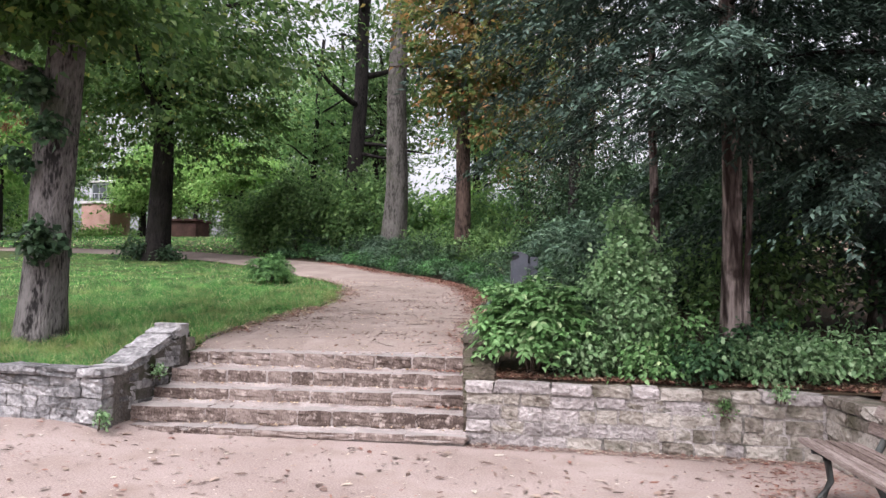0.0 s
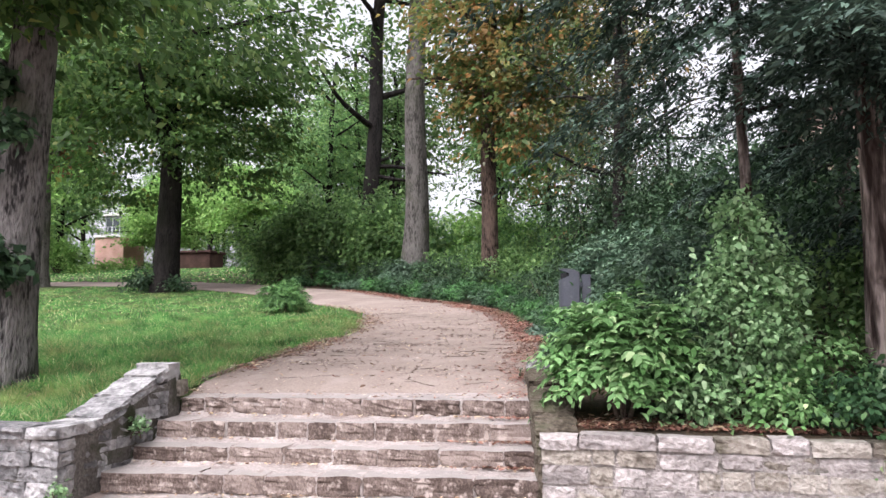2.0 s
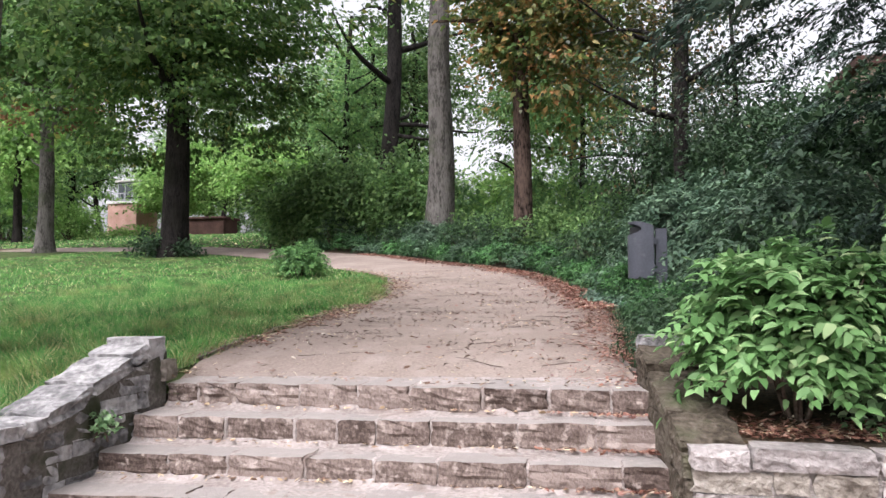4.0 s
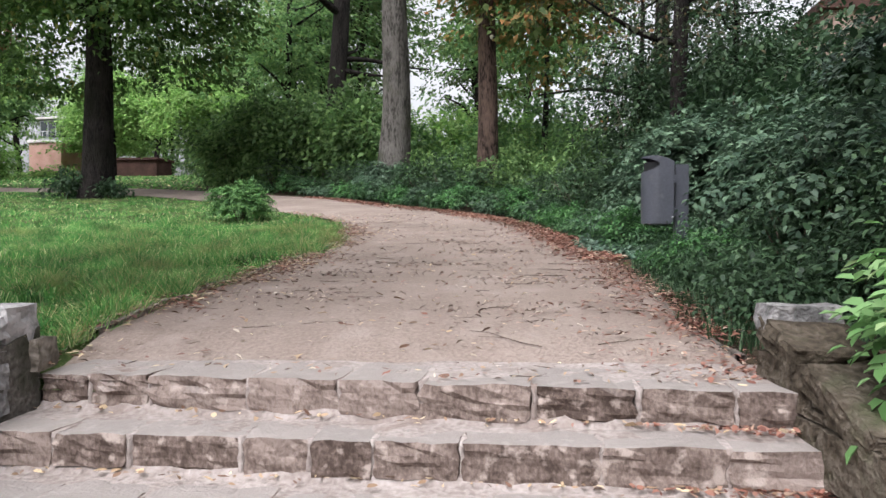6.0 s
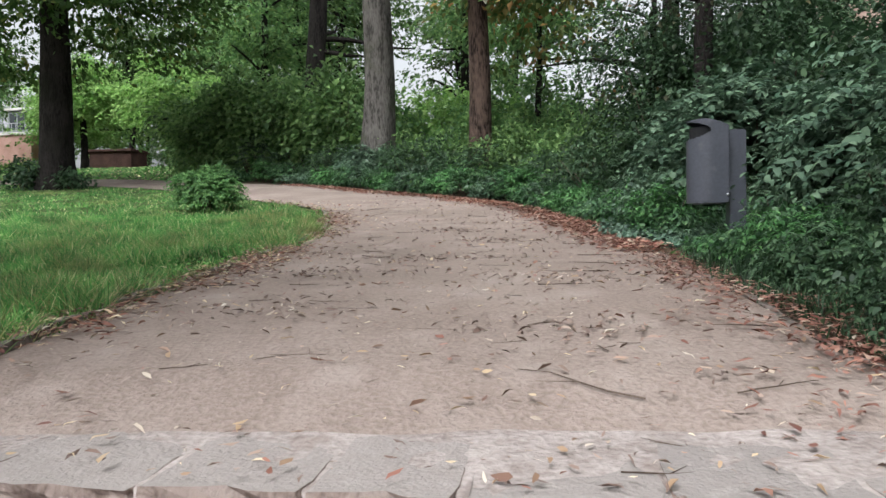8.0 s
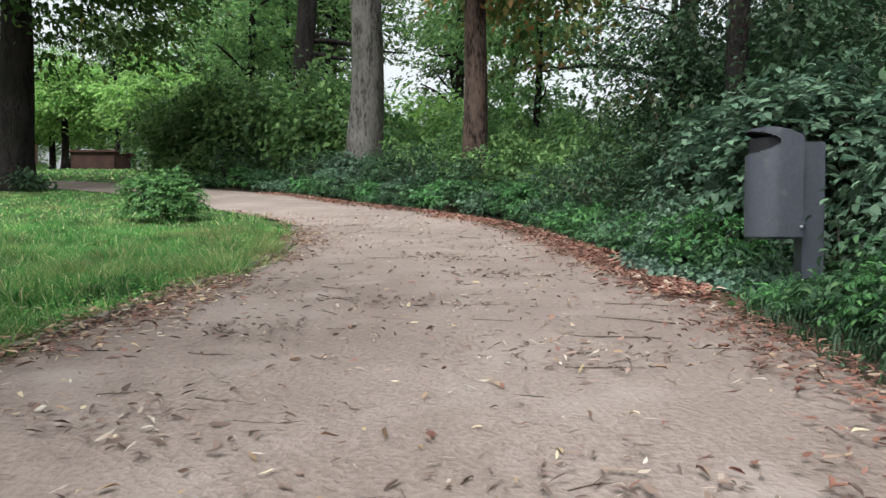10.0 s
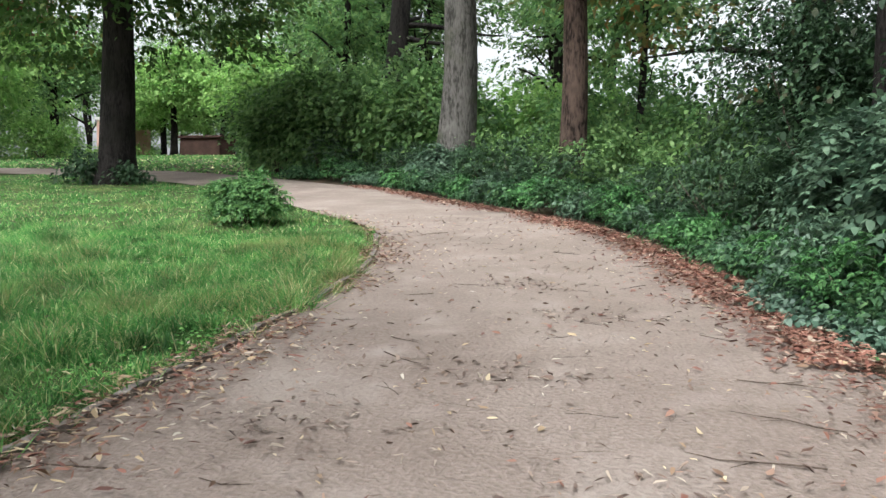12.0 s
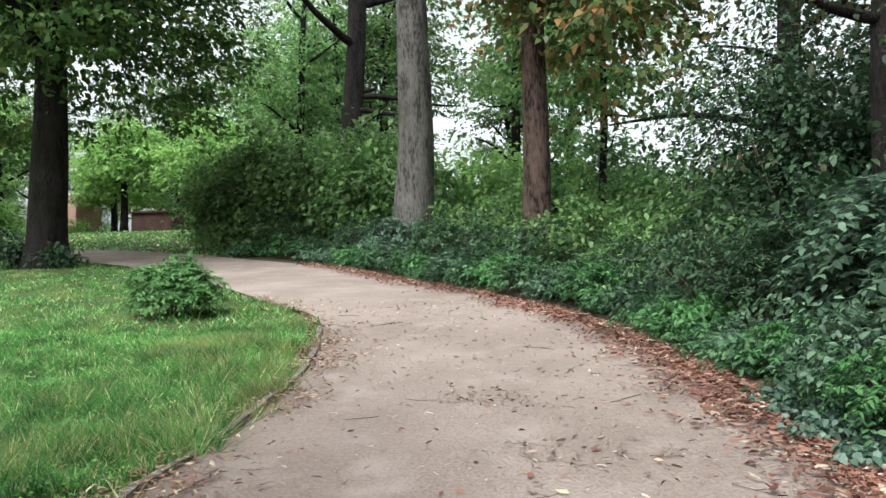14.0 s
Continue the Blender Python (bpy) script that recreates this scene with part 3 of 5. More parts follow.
# ---- stones ----
def unit_stones(kinds, seed, rough=0.05, cuts=2, chips=0.0):
    """Roughly squared unit blocks with worn corners; chips hews their faces more finely."""
    out = []
    for k in range(kinds):
        bm = bmesh.new()
        bmesh.ops.create_cube(bm, size=1.0)
        bmesh.ops.subdivide_edges(bm, edges=list(bm.edges), cuts=cuts, use_grid_fill=True)
        for v in bm.verts:
            far = sorted(abs(a) for a in v.co)
            if far[1] > 0.49:
                v.co *= 0.955 if far[0] > 0.49 else 0.978
        for v in bm.verts:
            v.co += Vector([noise.noise(v.co * 3.1 + Vector((seed + k * 7.1, 3.3 * a, k))) for a in range(3)]) * rough * 2
            if chips:
                hew = noise.noise(Vector((v.co.x * 9 + k * 5.3, v.co.y * 4, v.co.z * 5 + seed))) + 0.5 * noise.noise(Vector((v.co.x * 21, v.co.z * 9, k + seed)))
                v.co += Vector((0.35 * hew, hew, 0.8 * hew)) * chips
        me = bpy.data.meshes.new("stone")
        bm.normal_update()
        bm.to_mesh(me)
        bm.free()
        out.append(me)
    return out


def stones_of(meshes, material):
    res = []
    for me in meshes:
        c = me.copy()
        c.materials.append(material)
        res.append(c)
    return res


BLOCKS = unit_stones(6, 3)
SQUARED = unit_stones(6, 8, 0.034)
PITCHED = unit_stones(8, 14, 0.03, 5, 0.035)
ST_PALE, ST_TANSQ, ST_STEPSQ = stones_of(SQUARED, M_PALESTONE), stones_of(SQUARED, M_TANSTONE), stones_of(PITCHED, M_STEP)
ST_MOSS = stones_of(PITCHED, M_MOSSWALL)
ST_STEP, ST_LIME, ST_TAN = stones_of(BLOCKS, M_STEP), stones_of(BLOCKS, M_LIME), stones_of(BLOCKS, M_TANSTONE)


def stone(name, mesh, parent, centre, size, turn=0.0, tip=(0, 0)):
    ob = new(name, mesh)
    ob.parent = parent
    ob.matrix_basis = Matrix.LocRotScale(centre, Euler((tip[0], tip[1], turn)), size)
    return ob


# ---- the steps ----
SX0, SX1 = -4.22, -0.44
FRONTS = [(7.54, 7.66), (7.69, 7.95), (8.14, 8.27), (8.51, 8.59), (8.93, 8.83)]
TOPS = [0.075, 0.254, 0.413, 0.595, 0.778]


def front(i, x):
    """Where the front of step i runs at x: the lower steps stand a little askew."""
    a, b = FRONTS[i]
    return a + (b - a) * (np.asarray(x, float) - SX0) / (SX1 - SX0)


def step_top(i, x):
    return np.asarray(TOPS, float)[i] + 0.011 * (np.asarray(x, float) + 2.3)


JOINTS = {4: [-3.95, -3.62, -3.10, -2.64, -2.25, -1.73, -1.27, -0.86], 3: [-3.85, -3.50, -2.98, -2.67, -2.40, -2.02, -1.45, -0.95], 2: [-3.7, -3.28, -2.75, -2.3, -1.9, -1.35, -0.8], 1: [-3.35, -3.1, -2.745, -2.3, -1.92, -1.5, -1.0], 0: [-3.6, -3.2, -2.7, -2.1, -1.6, -1.05]}
steps = tagged(new("steps"), "five worn brown stone steps with sandy treads between low walls", "steps", kind="structure")
rng = np.random.default_rng(11)
for i, top in enumerate(TOPS):
    bm = bmesh.new()
    nx, ny = 60, 6
    g = {}
    for a in range(nx + 1):
        for b in range(ny + 1):
            x = SX0 + (SX1 - SX0) * a / nx
            fy = float(front(i, x))
            back = float(front(i + 1, x)) + 0.03 if i < 4 else 9.5
            y = fy + 0.04 + (back - fy - 0.04) * b / ny
            z = float(step_top(i, x)) - 0.004 + 0.015 * b / ny + (0.05 * (1 + 0.6 * noise.noise(Vector((x * 1.7, i * 9, 1)))) if b == ny and i < 4 else 0) + (0.012 * noise.noise(Vector((x * 2.5, y * 4, i))) if b else 0)
            g[a, b] = bm.verts.new((x, y, z))
    low = [bm.verts.new((g[a, 0].co.x, g[a, 0].co.y + 0.002, -0.05)) for a in range(nx + 1)]
    for a in range(nx):
        bm.faces.new((low[a], low[a + 1], g[a + 1, 0], g[a, 0]))
        for b in range(ny):
            bm.faces.new((g[a, b], g[a + 1, b], g[a + 1, b + 1], g[a, b + 1])).smooth = True
    tread = part("tread", bm, M_TREAD, steps, "worn sandy mortared tread")
    xs = [SX0] + JOINTS[i] + [SX1 + 0.02]
    for jx in JOINTS[i]:
        bm = bmesh.new()
        jw = 0.010 + 0.010 * rng.random()
        fy, jt = float(front(i, jx)), float(step_top(i, jx))
        jh = (top - (TOPS[i - 1] if i else 0.0)) * 0.85
        cols = []
        for q in range(6):
            zq = jt + 0.003 - jh * q / 5
            o = 0.0025 * rng.normal()
            cols.append([bm.verts.new((jx + o + sx_ * jw * (0.9 + 0.2 * rng.random()), fy + yy, zq)) for sx_, yy in ((-1, 0.03), (-0.6, 0.004), (0.6, 0.003), (1, 0.03))])
        back_ = [bm.verts.new((jx + sx_ * jw, fy + (0.25 if i < 4 else 0.45), jt + 0.003)) for sx_ in (-1, -0.6, 0.6, 1)]
        for c0, c1 in zip([back_] + cols, cols):
            for q in range(3):
                bm.faces.new((c0[q], c1[q], c1[q + 1], c0[q + 1])).smooth = True
        part("joint_mortar", bm, M_TREAD, tread)
    riser = top - (TOPS[i - 1] if i else 0.0)
    for x0, x1 in zip(xs, xs[1:]):
        hh = riser * (0.74 + 0.14 * rng.random()) + 0.01
        w = x1 - x0 - 0.012 - 0.01 * rng.random()
        dep = (0.25 if i < 4 else 0.44) + 0.05 * rng.random()
        mx = (x0 + x1) / 2
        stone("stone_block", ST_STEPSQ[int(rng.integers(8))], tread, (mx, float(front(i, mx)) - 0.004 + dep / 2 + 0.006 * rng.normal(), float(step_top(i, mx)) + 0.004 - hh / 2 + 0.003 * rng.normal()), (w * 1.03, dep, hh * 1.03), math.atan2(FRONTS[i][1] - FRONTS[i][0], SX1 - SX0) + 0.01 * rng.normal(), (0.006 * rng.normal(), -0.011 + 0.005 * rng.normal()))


# ---- the walls ----
def wall_core(name, pts, thick, tops, material, label):
    """A wall along the polyline pts (its face), thick to the left of its run, with a top height at each point."""
    bm = bmesh.new()
    rings = []
    for i, (p, t) in enumerate(zip(pts, tops)):
        a = np.array(pts[max(i - 1, 0)], float)
        b = np.array(pts[min(i + 1, len(pts) - 1)], float)
        d = (b - a) / np.linalg.norm(b - a)
        n = np.array([-d[1], d[0]]) * thick
        rings.append([bm.verts.new((p[0], p[1], -0.1)), bm.verts.new((p[0], p[1], t)), bm.verts.new((p[0] + n[0], p[1] + n[1], t)), bm.verts.new((p[0] + n[0], p[1] + n[1], -0.1))])
    for r0, r1 in zip(rings, rings[1:]):
        for k in range(4):
            bm.faces.new((r0[k], r1[k], r1[(k + 1) % 4], r0[(k + 1) % 4]))
    bm.faces.new(rings[0])
    bm.faces.new(rings[-1][::-1])
    bmesh.ops.recalc_face_normals(bm, faces=bm.faces)
    return tagged(part(name, bm, material), label, "wall", kind="structure")


def face_stones(parent, a, b, top0, top1, seed, variants, base0=-0.02, course=(0.12, 0.17), width=(0.22, 0.55), deep=0.2, proud=0.018, cap=0.0, pick=None, rag=0.0):
    """Courses of squared stones on the face from a to b, which looks to the right of that run. The top may slope."""
    rng = np.random.default_rng(seed)
    a, b = np.array(a, float), np.array(b, float)
    L = np.linalg.norm(b - a)
    d = (b - a) / L
    n = np.array([d[1], -d[0]])
    turn = math.atan2(d[1], d[0])
    z = base0
    hi = max(top0, top1)
    while z < hi - 0.03:
        h = rng.uniform(*course)
        if hi - (z + h) < 0.07:
            h = hi - z
        s = -rng.random() * 0.1
        while s < L - 0.02:
            w = rng.uniform(*width)
            s1 = min(L, s + w)
            if L - s1 < 0.12:
                s1 = L
            s0 = max(0, s)
            mid = (s0 + s1) / 2
            lim = top0 + (top1 - top0) * mid / L
            hh = min(h, lim - z)
            if s1 - s0 > 0.05 and hh > 0.035:
                c = a + d * mid + n * (proud - deep / 2 + 0.008 * rng.normal())
                mesh = variants[int(rng.integers(len(variants)))] if pick is None else pick(rng, mid / L)
                stone("stone", mesh, parent, (c[0], c[1], z + hh / 2 + rag * 0.3 * rng.normal()), (s1 - s0 - 0.008 - rag * rng.random(), deep, hh - 0.006 - rag * rng.random()), turn + 0.012 * rng.normal(), (0.02 * rng.normal(), 0.012 * rng.normal()))
            s = s1
        z += h


def cap_stones(parent, a, b, top0, top1, wide, seed, variants, width=(0.3, 0.55), thick=0.09):
    """Flat stones along a wall's top, from a to b, lying to the left of that run."""
    rng = np.random.default_rng(seed)
    a, b = np.array(a, float), np.array(b, float)
    L = np.linalg.norm(b - a)
    d = (b - a) / L
    n = np.array([-d[1], d[0]])
    s = 0.0
    slope = math.atan2(top1 - top0, L)
    while s < L - 0.02:
        s1 = min(L, s + rng.uniform(*width))
        if L - s1 < 0.15:
            s1 = L
        mid = (s + s1) / 2
        c = a + d * mid + n * (wide / 2 - 0.02)
        ob = new("cap_stone", variants[int(rng.integers(len(variants)))])
        ob.parent = parent
        ob.matrix_basis = Matrix.Translation((c[0], c[1], top0 + (top1 - top0) * mid / L - thick / 2 + 0.006 * rng.normal())) @ Matrix.Rotation(math.atan2(d[1], d[0]), 4, "Z") @ Matrix.Rotation(-slope + 0.012 * rng.normal(), 4, "Y") @ Matrix.Diagonal((s1 - s - 0.012, wide + 0.03 * rng.random(), thick, 1))
        s = s1


# left front wall, its face to the square
w = wall_core("wall_left", [(-9.5, 7.16), (-4.2, 7.13)], 0.33, [0.60, 0.60], M_MORTAR, "low grey rubble stone wall holding up the lawn")
face_stones(w, (-9.5, 7.16), (-4.16, 7.13), 0.60, 0.60, 21, ST_LIME, course=(0.11, 0.16), width=(0.2, 0.5))
cap_stones(w, (-9.5, 7.13), (-4.16, 7.10), 0.69, 0.695, 0.36, 22, ST_LIME)
# left cheek wall: seen from the steps, its run goes towards the square
w = wall_core("wall_cheek_left", [(-4.24, 8.95), (-4.22, 7.65), (-4.22, 7.2)], -0.30, [1.0, 0.64, 0.60], M_MORTAR, "sloping grey stone side wall of the steps")
face_stones(w, (-4.24, 7.13), (-4.24, 7.66), 0.60, 0.62, 23, ST_LIME, course=(0.10, 0.15), width=(0.18, 0.4))
face_stones(w, (-4.24, 7.66), (-4.25, 8.72), 0.64, 0.97, 24, ST_LIME, course=(0.08, 0.13), width=(0.18, 0.42), base0=0.1)
cap_stones(w, (-4.20, 7.13), (-4.20, 7.66), 0.695, 0.70, 0.36, 25, ST_LIME)
cap_stones(w, (-4.22, 7.66), (-4.26, 8.72), 0.705, 1.075, 0.36, 26, ST_LIME, thick=0.10)
stone("end_stone", ST_LIME[2], w, (-4.42, 8.83, 1.02), (0.36, 0.24, 0.19), 0.05)
stone("end_stone", ST_TAN[3], w, (-4.35, 8.95, 0.86), (0.30, 0.18, 0.16), 0.1)
# right front wall


def right_pick(rng, f):
    return (ST_PALE if rng.random() > 0.1 + 1.0 * f else ST_TANSQ if rng.random() < 0.7 else ST_TAN)[int(rng.integers(6))]


w = wall_core("wall_right", [(-0.44, 7.868), (3.05, 7.868)], 0.3, [0.60, 0.61], M_PALEMORTAR, "low wall of squared pale and tan stones below the shrubs")
face_stones(w, (-0.46, 7.87), (3.02, 7.87), 0.535, 0.55, 31, ST_LIME, course=(0.10, 0.15), width=(0.16, 0.46), pick=right_pick, rag=0.02)
cap_stones(w, (-0.47, 7.86), (3.02, 7.86), 0.64, 0.65, 0.30, 32, ST_TANSQ + ST_PALE, width=(0.25, 0.6), thick=0.11)
# right cheek wall along the steps
CHEEK_A, CHEEK_B = (-0.645, 9.24), (-0.455, 7.90)
w = wall_core("wall_cheek_right", [CHEEK_A, (-0.55, 8.57), CHEEK_B], 0.30, [1.02, 0.76, 0.54], M_MOSSWALL, "brown mossy stone side wall rising beside the steps")
face_stones(w, (-0.66, 9.24), (-0.47, 7.9), 1.01, 0.55, 33, ST_MOSS, course=(0.20, 0.30), width=(0.35, 0.7), base0=0.0, proud=0.022)
face_stones(w, (-0.36, 9.25), (-0.645, 9.25), 1.02, 1.02, 37, ST_MOSS + ST_TAN, course=(0.14, 0.22), width=(0.2, 0.3), base0=0.6, proud=0.02)
cap_stones(w, (-0.67, 9.20), (-0.48, 7.95), 1.10, 0.655, 0.34, 34, ST_MOSS, width=(0.4, 0.6), thick=0.12)
stone("end_stone", ST_LIME[4], w, (-0.51, 9.20, 1.085), (0.34, 0.20, 0.12), 0.04)
# return wall behind the bench
w = wall_core("wall_return", [(3.05, 7.9), (3.45, 4.0), (3.5, -2.0)], 0.3, [0.56, 0.56, 0.56], M_MORTAR, "low mossy tan stone wall behind the bench")
face_stones(w, (3.05, 7.86), (3.45, 4.0), 0.54, 0.54, 35, ST_TANSQ, course=(0.13, 0.17), width=(0.28, 0.6))
cap_stones(w, (3.03, 7.86), (3.43, 4.0), 0.65, 0.65, 0.32, 36, ST_TAN)
w2 = sheet("ground_bank", [3.3, 3.6, 5, 8, 14, 30, 70], [-2, 0, 2, 4, 6, 8.0], lambda x, y: 0.6 + 0.03 * (x - 3.3), M_FOREST)
tagged(w2, "dark leafy bank behind the low wall", "ground", kind="structure")


# ---- litter bin ----
def build_bin():
    b = thing("litter_bin", "dark grey steel litter bin with hooded opening on a post", "bin")
    x0, x1, yc, hw = -0.63, -0.29, 14.45, 0.19
    zb, zt = 1.63, 2.40
    # half-round body: plan outline from the back corner round the front
    n = 20
    plan = []
    for k in range(n + 1):
        t = -math.pi / 2 + math.pi * k / n
        plan.append((x0 + 0.20 - 0.20 * math.cos(t), yc + hw * math.sin(t)))
    plan = [(x1, yc - hw)] + plan + [(x1, yc + hw)]
    levels = 18
    bm = bmesh.new()
    g = {}

    def top_at(x):
        f = (x - x0) / (x1 - x0)
        return zt + 0.005 - 0.055 * f + 0.03 * math.sin(math.pi * f)

    def mouth(x, z):
        f = (x - x0)
        return abs(z - 2.31) < 0.085 and f < 0.185 * (1 - ((z - 2.31) / 0.085) ** 2)

    fine = []
    for (ax, ay), (bx, by) in zip(plan, plan[1:]):
        m = 12 if abs(bx - ax) > 0.1 else 2
        fine += [(ax + (bx - ax) * q / m, ay + (by - ay) * q / m) for q in range(m)]
    fine.append(plan[-1])
    zs = [0, 0.3, 0.6] + [0.70 + 0.0125 * q for q in range(25)]
    for i, (px, py) in enumerate(fine):
        for j, f in enumerate(zs):
            g[i, j] = bm.verts.new((px, py, zb + (top_at(px) - zb) * f))
    for i in range(len(fine) - 1):
        for j in range(len(zs) - 1):
            q = (g[i, j], g[i + 1, j], g[i + 1, j + 1], g[i, j + 1])
            c = sum((v.co for v in q), Vector()) / 4
            if not mouth(c.x, c.z):
                bm.faces.new(q).smooth = True
    for j, rev in ((len(zs) - 1, False), (0, True)):
        ring = [bm.verts.new(g[i, j].co) for i in range(len(fine))]
        bm.faces.new(ring if not rev else ring[::-1])
    bmesh.ops.delete(bm, geom=[v for v in bm.verts if not v.link_faces], context="VERTS")
    body = part("body", bm, M_BIN, b, "dark grey painted steel shell")
    # added inner shell, painted near-black so the opening looks dark
    bm = bmesh.new()
    inner = [bm.verts.new((x0 + 0.03 + (px - x0) * 0.85, yc + (py - yc) * 0.86, z)) for z in (1.7, 2.34) for px, py in plan]
    m = len(plan)
    for k in range(m):
        bm.faces.new((inner[k], inner[(k + 1) % m], inner[m + (k + 1) % m], inner[m + k]))
    bm.faces.new(inner[:m])
    part("inside_shade", bm, M_HOLE, body, "inside of the bin, its shade put into a near-black colour")
    for (sx, sy, sz), c, nm, mt, lb in (((0.012, 0.36, 0.68), (x1 + 0.006, yc, 2.0), "back_plate", M_BIN, ""), ((0.03, 0.30, 0.10), (x1 + 0.024, yc, 2.14), "bracket", M_BIN, ""), ((0.03, 0.30, 0.10), (x1 + 0.024, yc, 1.76), "bracket", M_BIN, ""), ((0.15, 0.16, 1.30), (x1 + 0.112, yc, 1.665), "post", M_BIN, "flat grey steel post"), ((0.24, 0.32, 0.02), (x0 + 0.20, yc, 1.628), "base_rim", M_BIN, "")):
        bm = bmesh.new()
        bmesh.ops.create_cube(bm, size=1.0, matrix=Matrix.Translation(c) @ Matrix.Diagonal((sx, sy, sz, 1)))
        bmesh.ops.bevel(bm, geom=list(bm.edges), offset=0.004, segments=2, affect="EDGES")
        part(nm, bm, mt, b, lb)
    for yy in (yc - 0.17, yc - 0.10):
        bm = bmesh.new()
        bmesh.ops.create_uvsphere(bm, u_segments=10, v_segments=6, radius=0.014, matrix=Matrix.Translation((x1 - 0.01, yy - 0.03, 1.70)))
        part("bolt", bm, M_STEEL, b, "galvanised bolt")
    return b


build_bin()


# ---- bench ----
def build_bench():
    b = thing("park_bench", "weathered brown slatted park bench on dark iron legs", "bench")
    b.matrix_basis = pose(2.72, 5.55, 0, 0, 0, 2.0)
    L = 1.85

    def plank(name, c, size, rx=0.0):
        bm = bmesh.new()
        bmesh.ops.create_cube(bm, size=1.0, matrix=Matrix.Translation(c) @ Matrix.Rotation(rx, 4, "Y") @ Matrix.Diagonal((*size, 1)))
        bmesh.ops.bevel(bm, geom=list(bm.edges), offset=0.007, segments=2, affect="EDGES")
        return part(name, bm, M_WOOD, b)

    for k in range(5):
        plank("seat_slat", (-0.24 + 0.095 * k, 0, 0.45 - 0.006 * k), (0.075, L, 0.04), 0.03)
    for k in range(3):
        plank("back_slat", (0.26 + 0.05 * k, 0, 0.57 + 0.125 * k), (0.035, L, 0.095), 0.35)
    for y in (-0.66, 0.66):
        bm = bmesh.new()
        tube(bm, [(-0.24, y, -0.02), (-0.20, y, 0.06), (-0.13, y, 0.2), (-0.15, y, 0.34), (-0.22, y, 0.42)], [0.05, 0.035, 0.026, 0.026, 0.03], 8)
        tube(bm, [(0.30, y, -0.02), (0.26, y, 0.06), (0.16, y, 0.25), (0.20, y, 0.42), (0.30, y, 0.62), (0.41, y, 0.90)], [0.05, 0.035, 0.028, 0.028, 0.024, 0.02], 8)
        tube(bm, [(-0.26, y, 0.415), (0.0, y, 0.40), (0.22, y, 0.40)], [0.022, 0.024, 0.022], 8)
        part("leg", bm, M_IRON, b, "dark cast iron leg")
    return b


build_bench()


# ---- trees that stand out ----
oak = thing("oak_tree", "thick grey-brown furrowed oak trunk with leafy shoots on the lawn", "tree")
OX, OY = -6.66, 9.25
oz = float(gz(OX, OY))
trunk_mesh(oak, OX, OY, oz, 11.0, 0.60, (0.03, 0.01), B_OAK, 44, seed=4, wobble=0.03, spread=0.28)
rng = np.random.default_rng(41)
for i, (zz, az, ln, r) in enumerate(((5.0, 1.0, 3.0, 0.14), (5.2, 2.4, 4.0, 0.15), (4.9, 4.2, 3.6, 0.15), (6.2, 1.3, 3.6, 0.14), (6.8, 5.4, 3.4, 0.13), (3.6, 3.3, 3.2, 0.11))):
    limb(oak, (OX + 0.05, OY, oz + zz), az, 0.45, ln, r, B_OAK, 400 + i)
foliage("crown", rng, (OX - 0.9, OY + 0.7, oz + 6.0), (3.9, 3.8, 3.0), 230, 46, 0.30, 0.45, 0.14, L_OAK, oak, 0.28, low=-0.75)
foliage("low_bough", rng, (OX + 0.2, OY - 0.8, oz + 4.75), (2.2, 1.4, 1.1), 170, 52, 0.28, 0.22, 0.15, L_MAPLE, oak, 0.30, shell=0.7, low=-0.9)
for i, (zz, az, ln) in enumerate(((4.3, 5.6, 2.2), (4.6, 3.9, 2.0), (4.9, 0.4, 2.6))):
    limb(oak, (OX + 0.05, OY, oz + zz), az, 0.25, ln, 0.07, B_OAK, 420 + i)
for i, (dz, dx, r, cl) in enumerate(((1.40, 0.18, 0.34, 30), (2.5, -0.22, 0.2, 12), (2.9, 0.15, 0.26, 16), (3.5, -0.1, 0.3, 22))):
    sh = foliage("leafy_shoot", rng, (OX + dx + 0.03 * dz, OY - 0.40, oz + dz), (r, r * 0.6, r * 0.7), cl, 12, 0.09, 0.7, 0.12, L_HEDGE, oak, 0.36)
    tagged(sh, kind="stuff")

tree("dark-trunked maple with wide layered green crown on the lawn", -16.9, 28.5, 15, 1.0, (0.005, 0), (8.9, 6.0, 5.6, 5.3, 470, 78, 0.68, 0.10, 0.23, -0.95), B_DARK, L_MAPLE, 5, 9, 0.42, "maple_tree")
tree("tall straight grey-barked tree behind the path bend", -6.85, 29.4, 19, 1.05, (0.004, 0), (17.0, 4.0, 4.0, 4.4, 90, 44, 0.55, 0.4, 0.32, -0.7), B_PINE, L_MID, 6, 6, 0.55, "tall_tree")
tree("chestnut tree with reddish trunk and turning orange-green leaves", -3.5, 26.0, 13, 0.62, (0.012, 0), (8.2, 3.9, 3.3, 4.9, 430, 50, 0.42, 0.28, 0.22, -0.9), B_RED, L_AUTUMN, 7, 6, 0.5, "chestnut_tree", shift=(1.2, 0))
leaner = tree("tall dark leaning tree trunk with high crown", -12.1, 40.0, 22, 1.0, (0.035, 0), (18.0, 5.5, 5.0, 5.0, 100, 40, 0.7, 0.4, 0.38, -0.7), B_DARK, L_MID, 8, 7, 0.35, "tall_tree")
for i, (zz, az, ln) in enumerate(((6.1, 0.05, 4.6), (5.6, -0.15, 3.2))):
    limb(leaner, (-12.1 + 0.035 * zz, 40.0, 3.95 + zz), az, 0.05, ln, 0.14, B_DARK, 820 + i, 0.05)
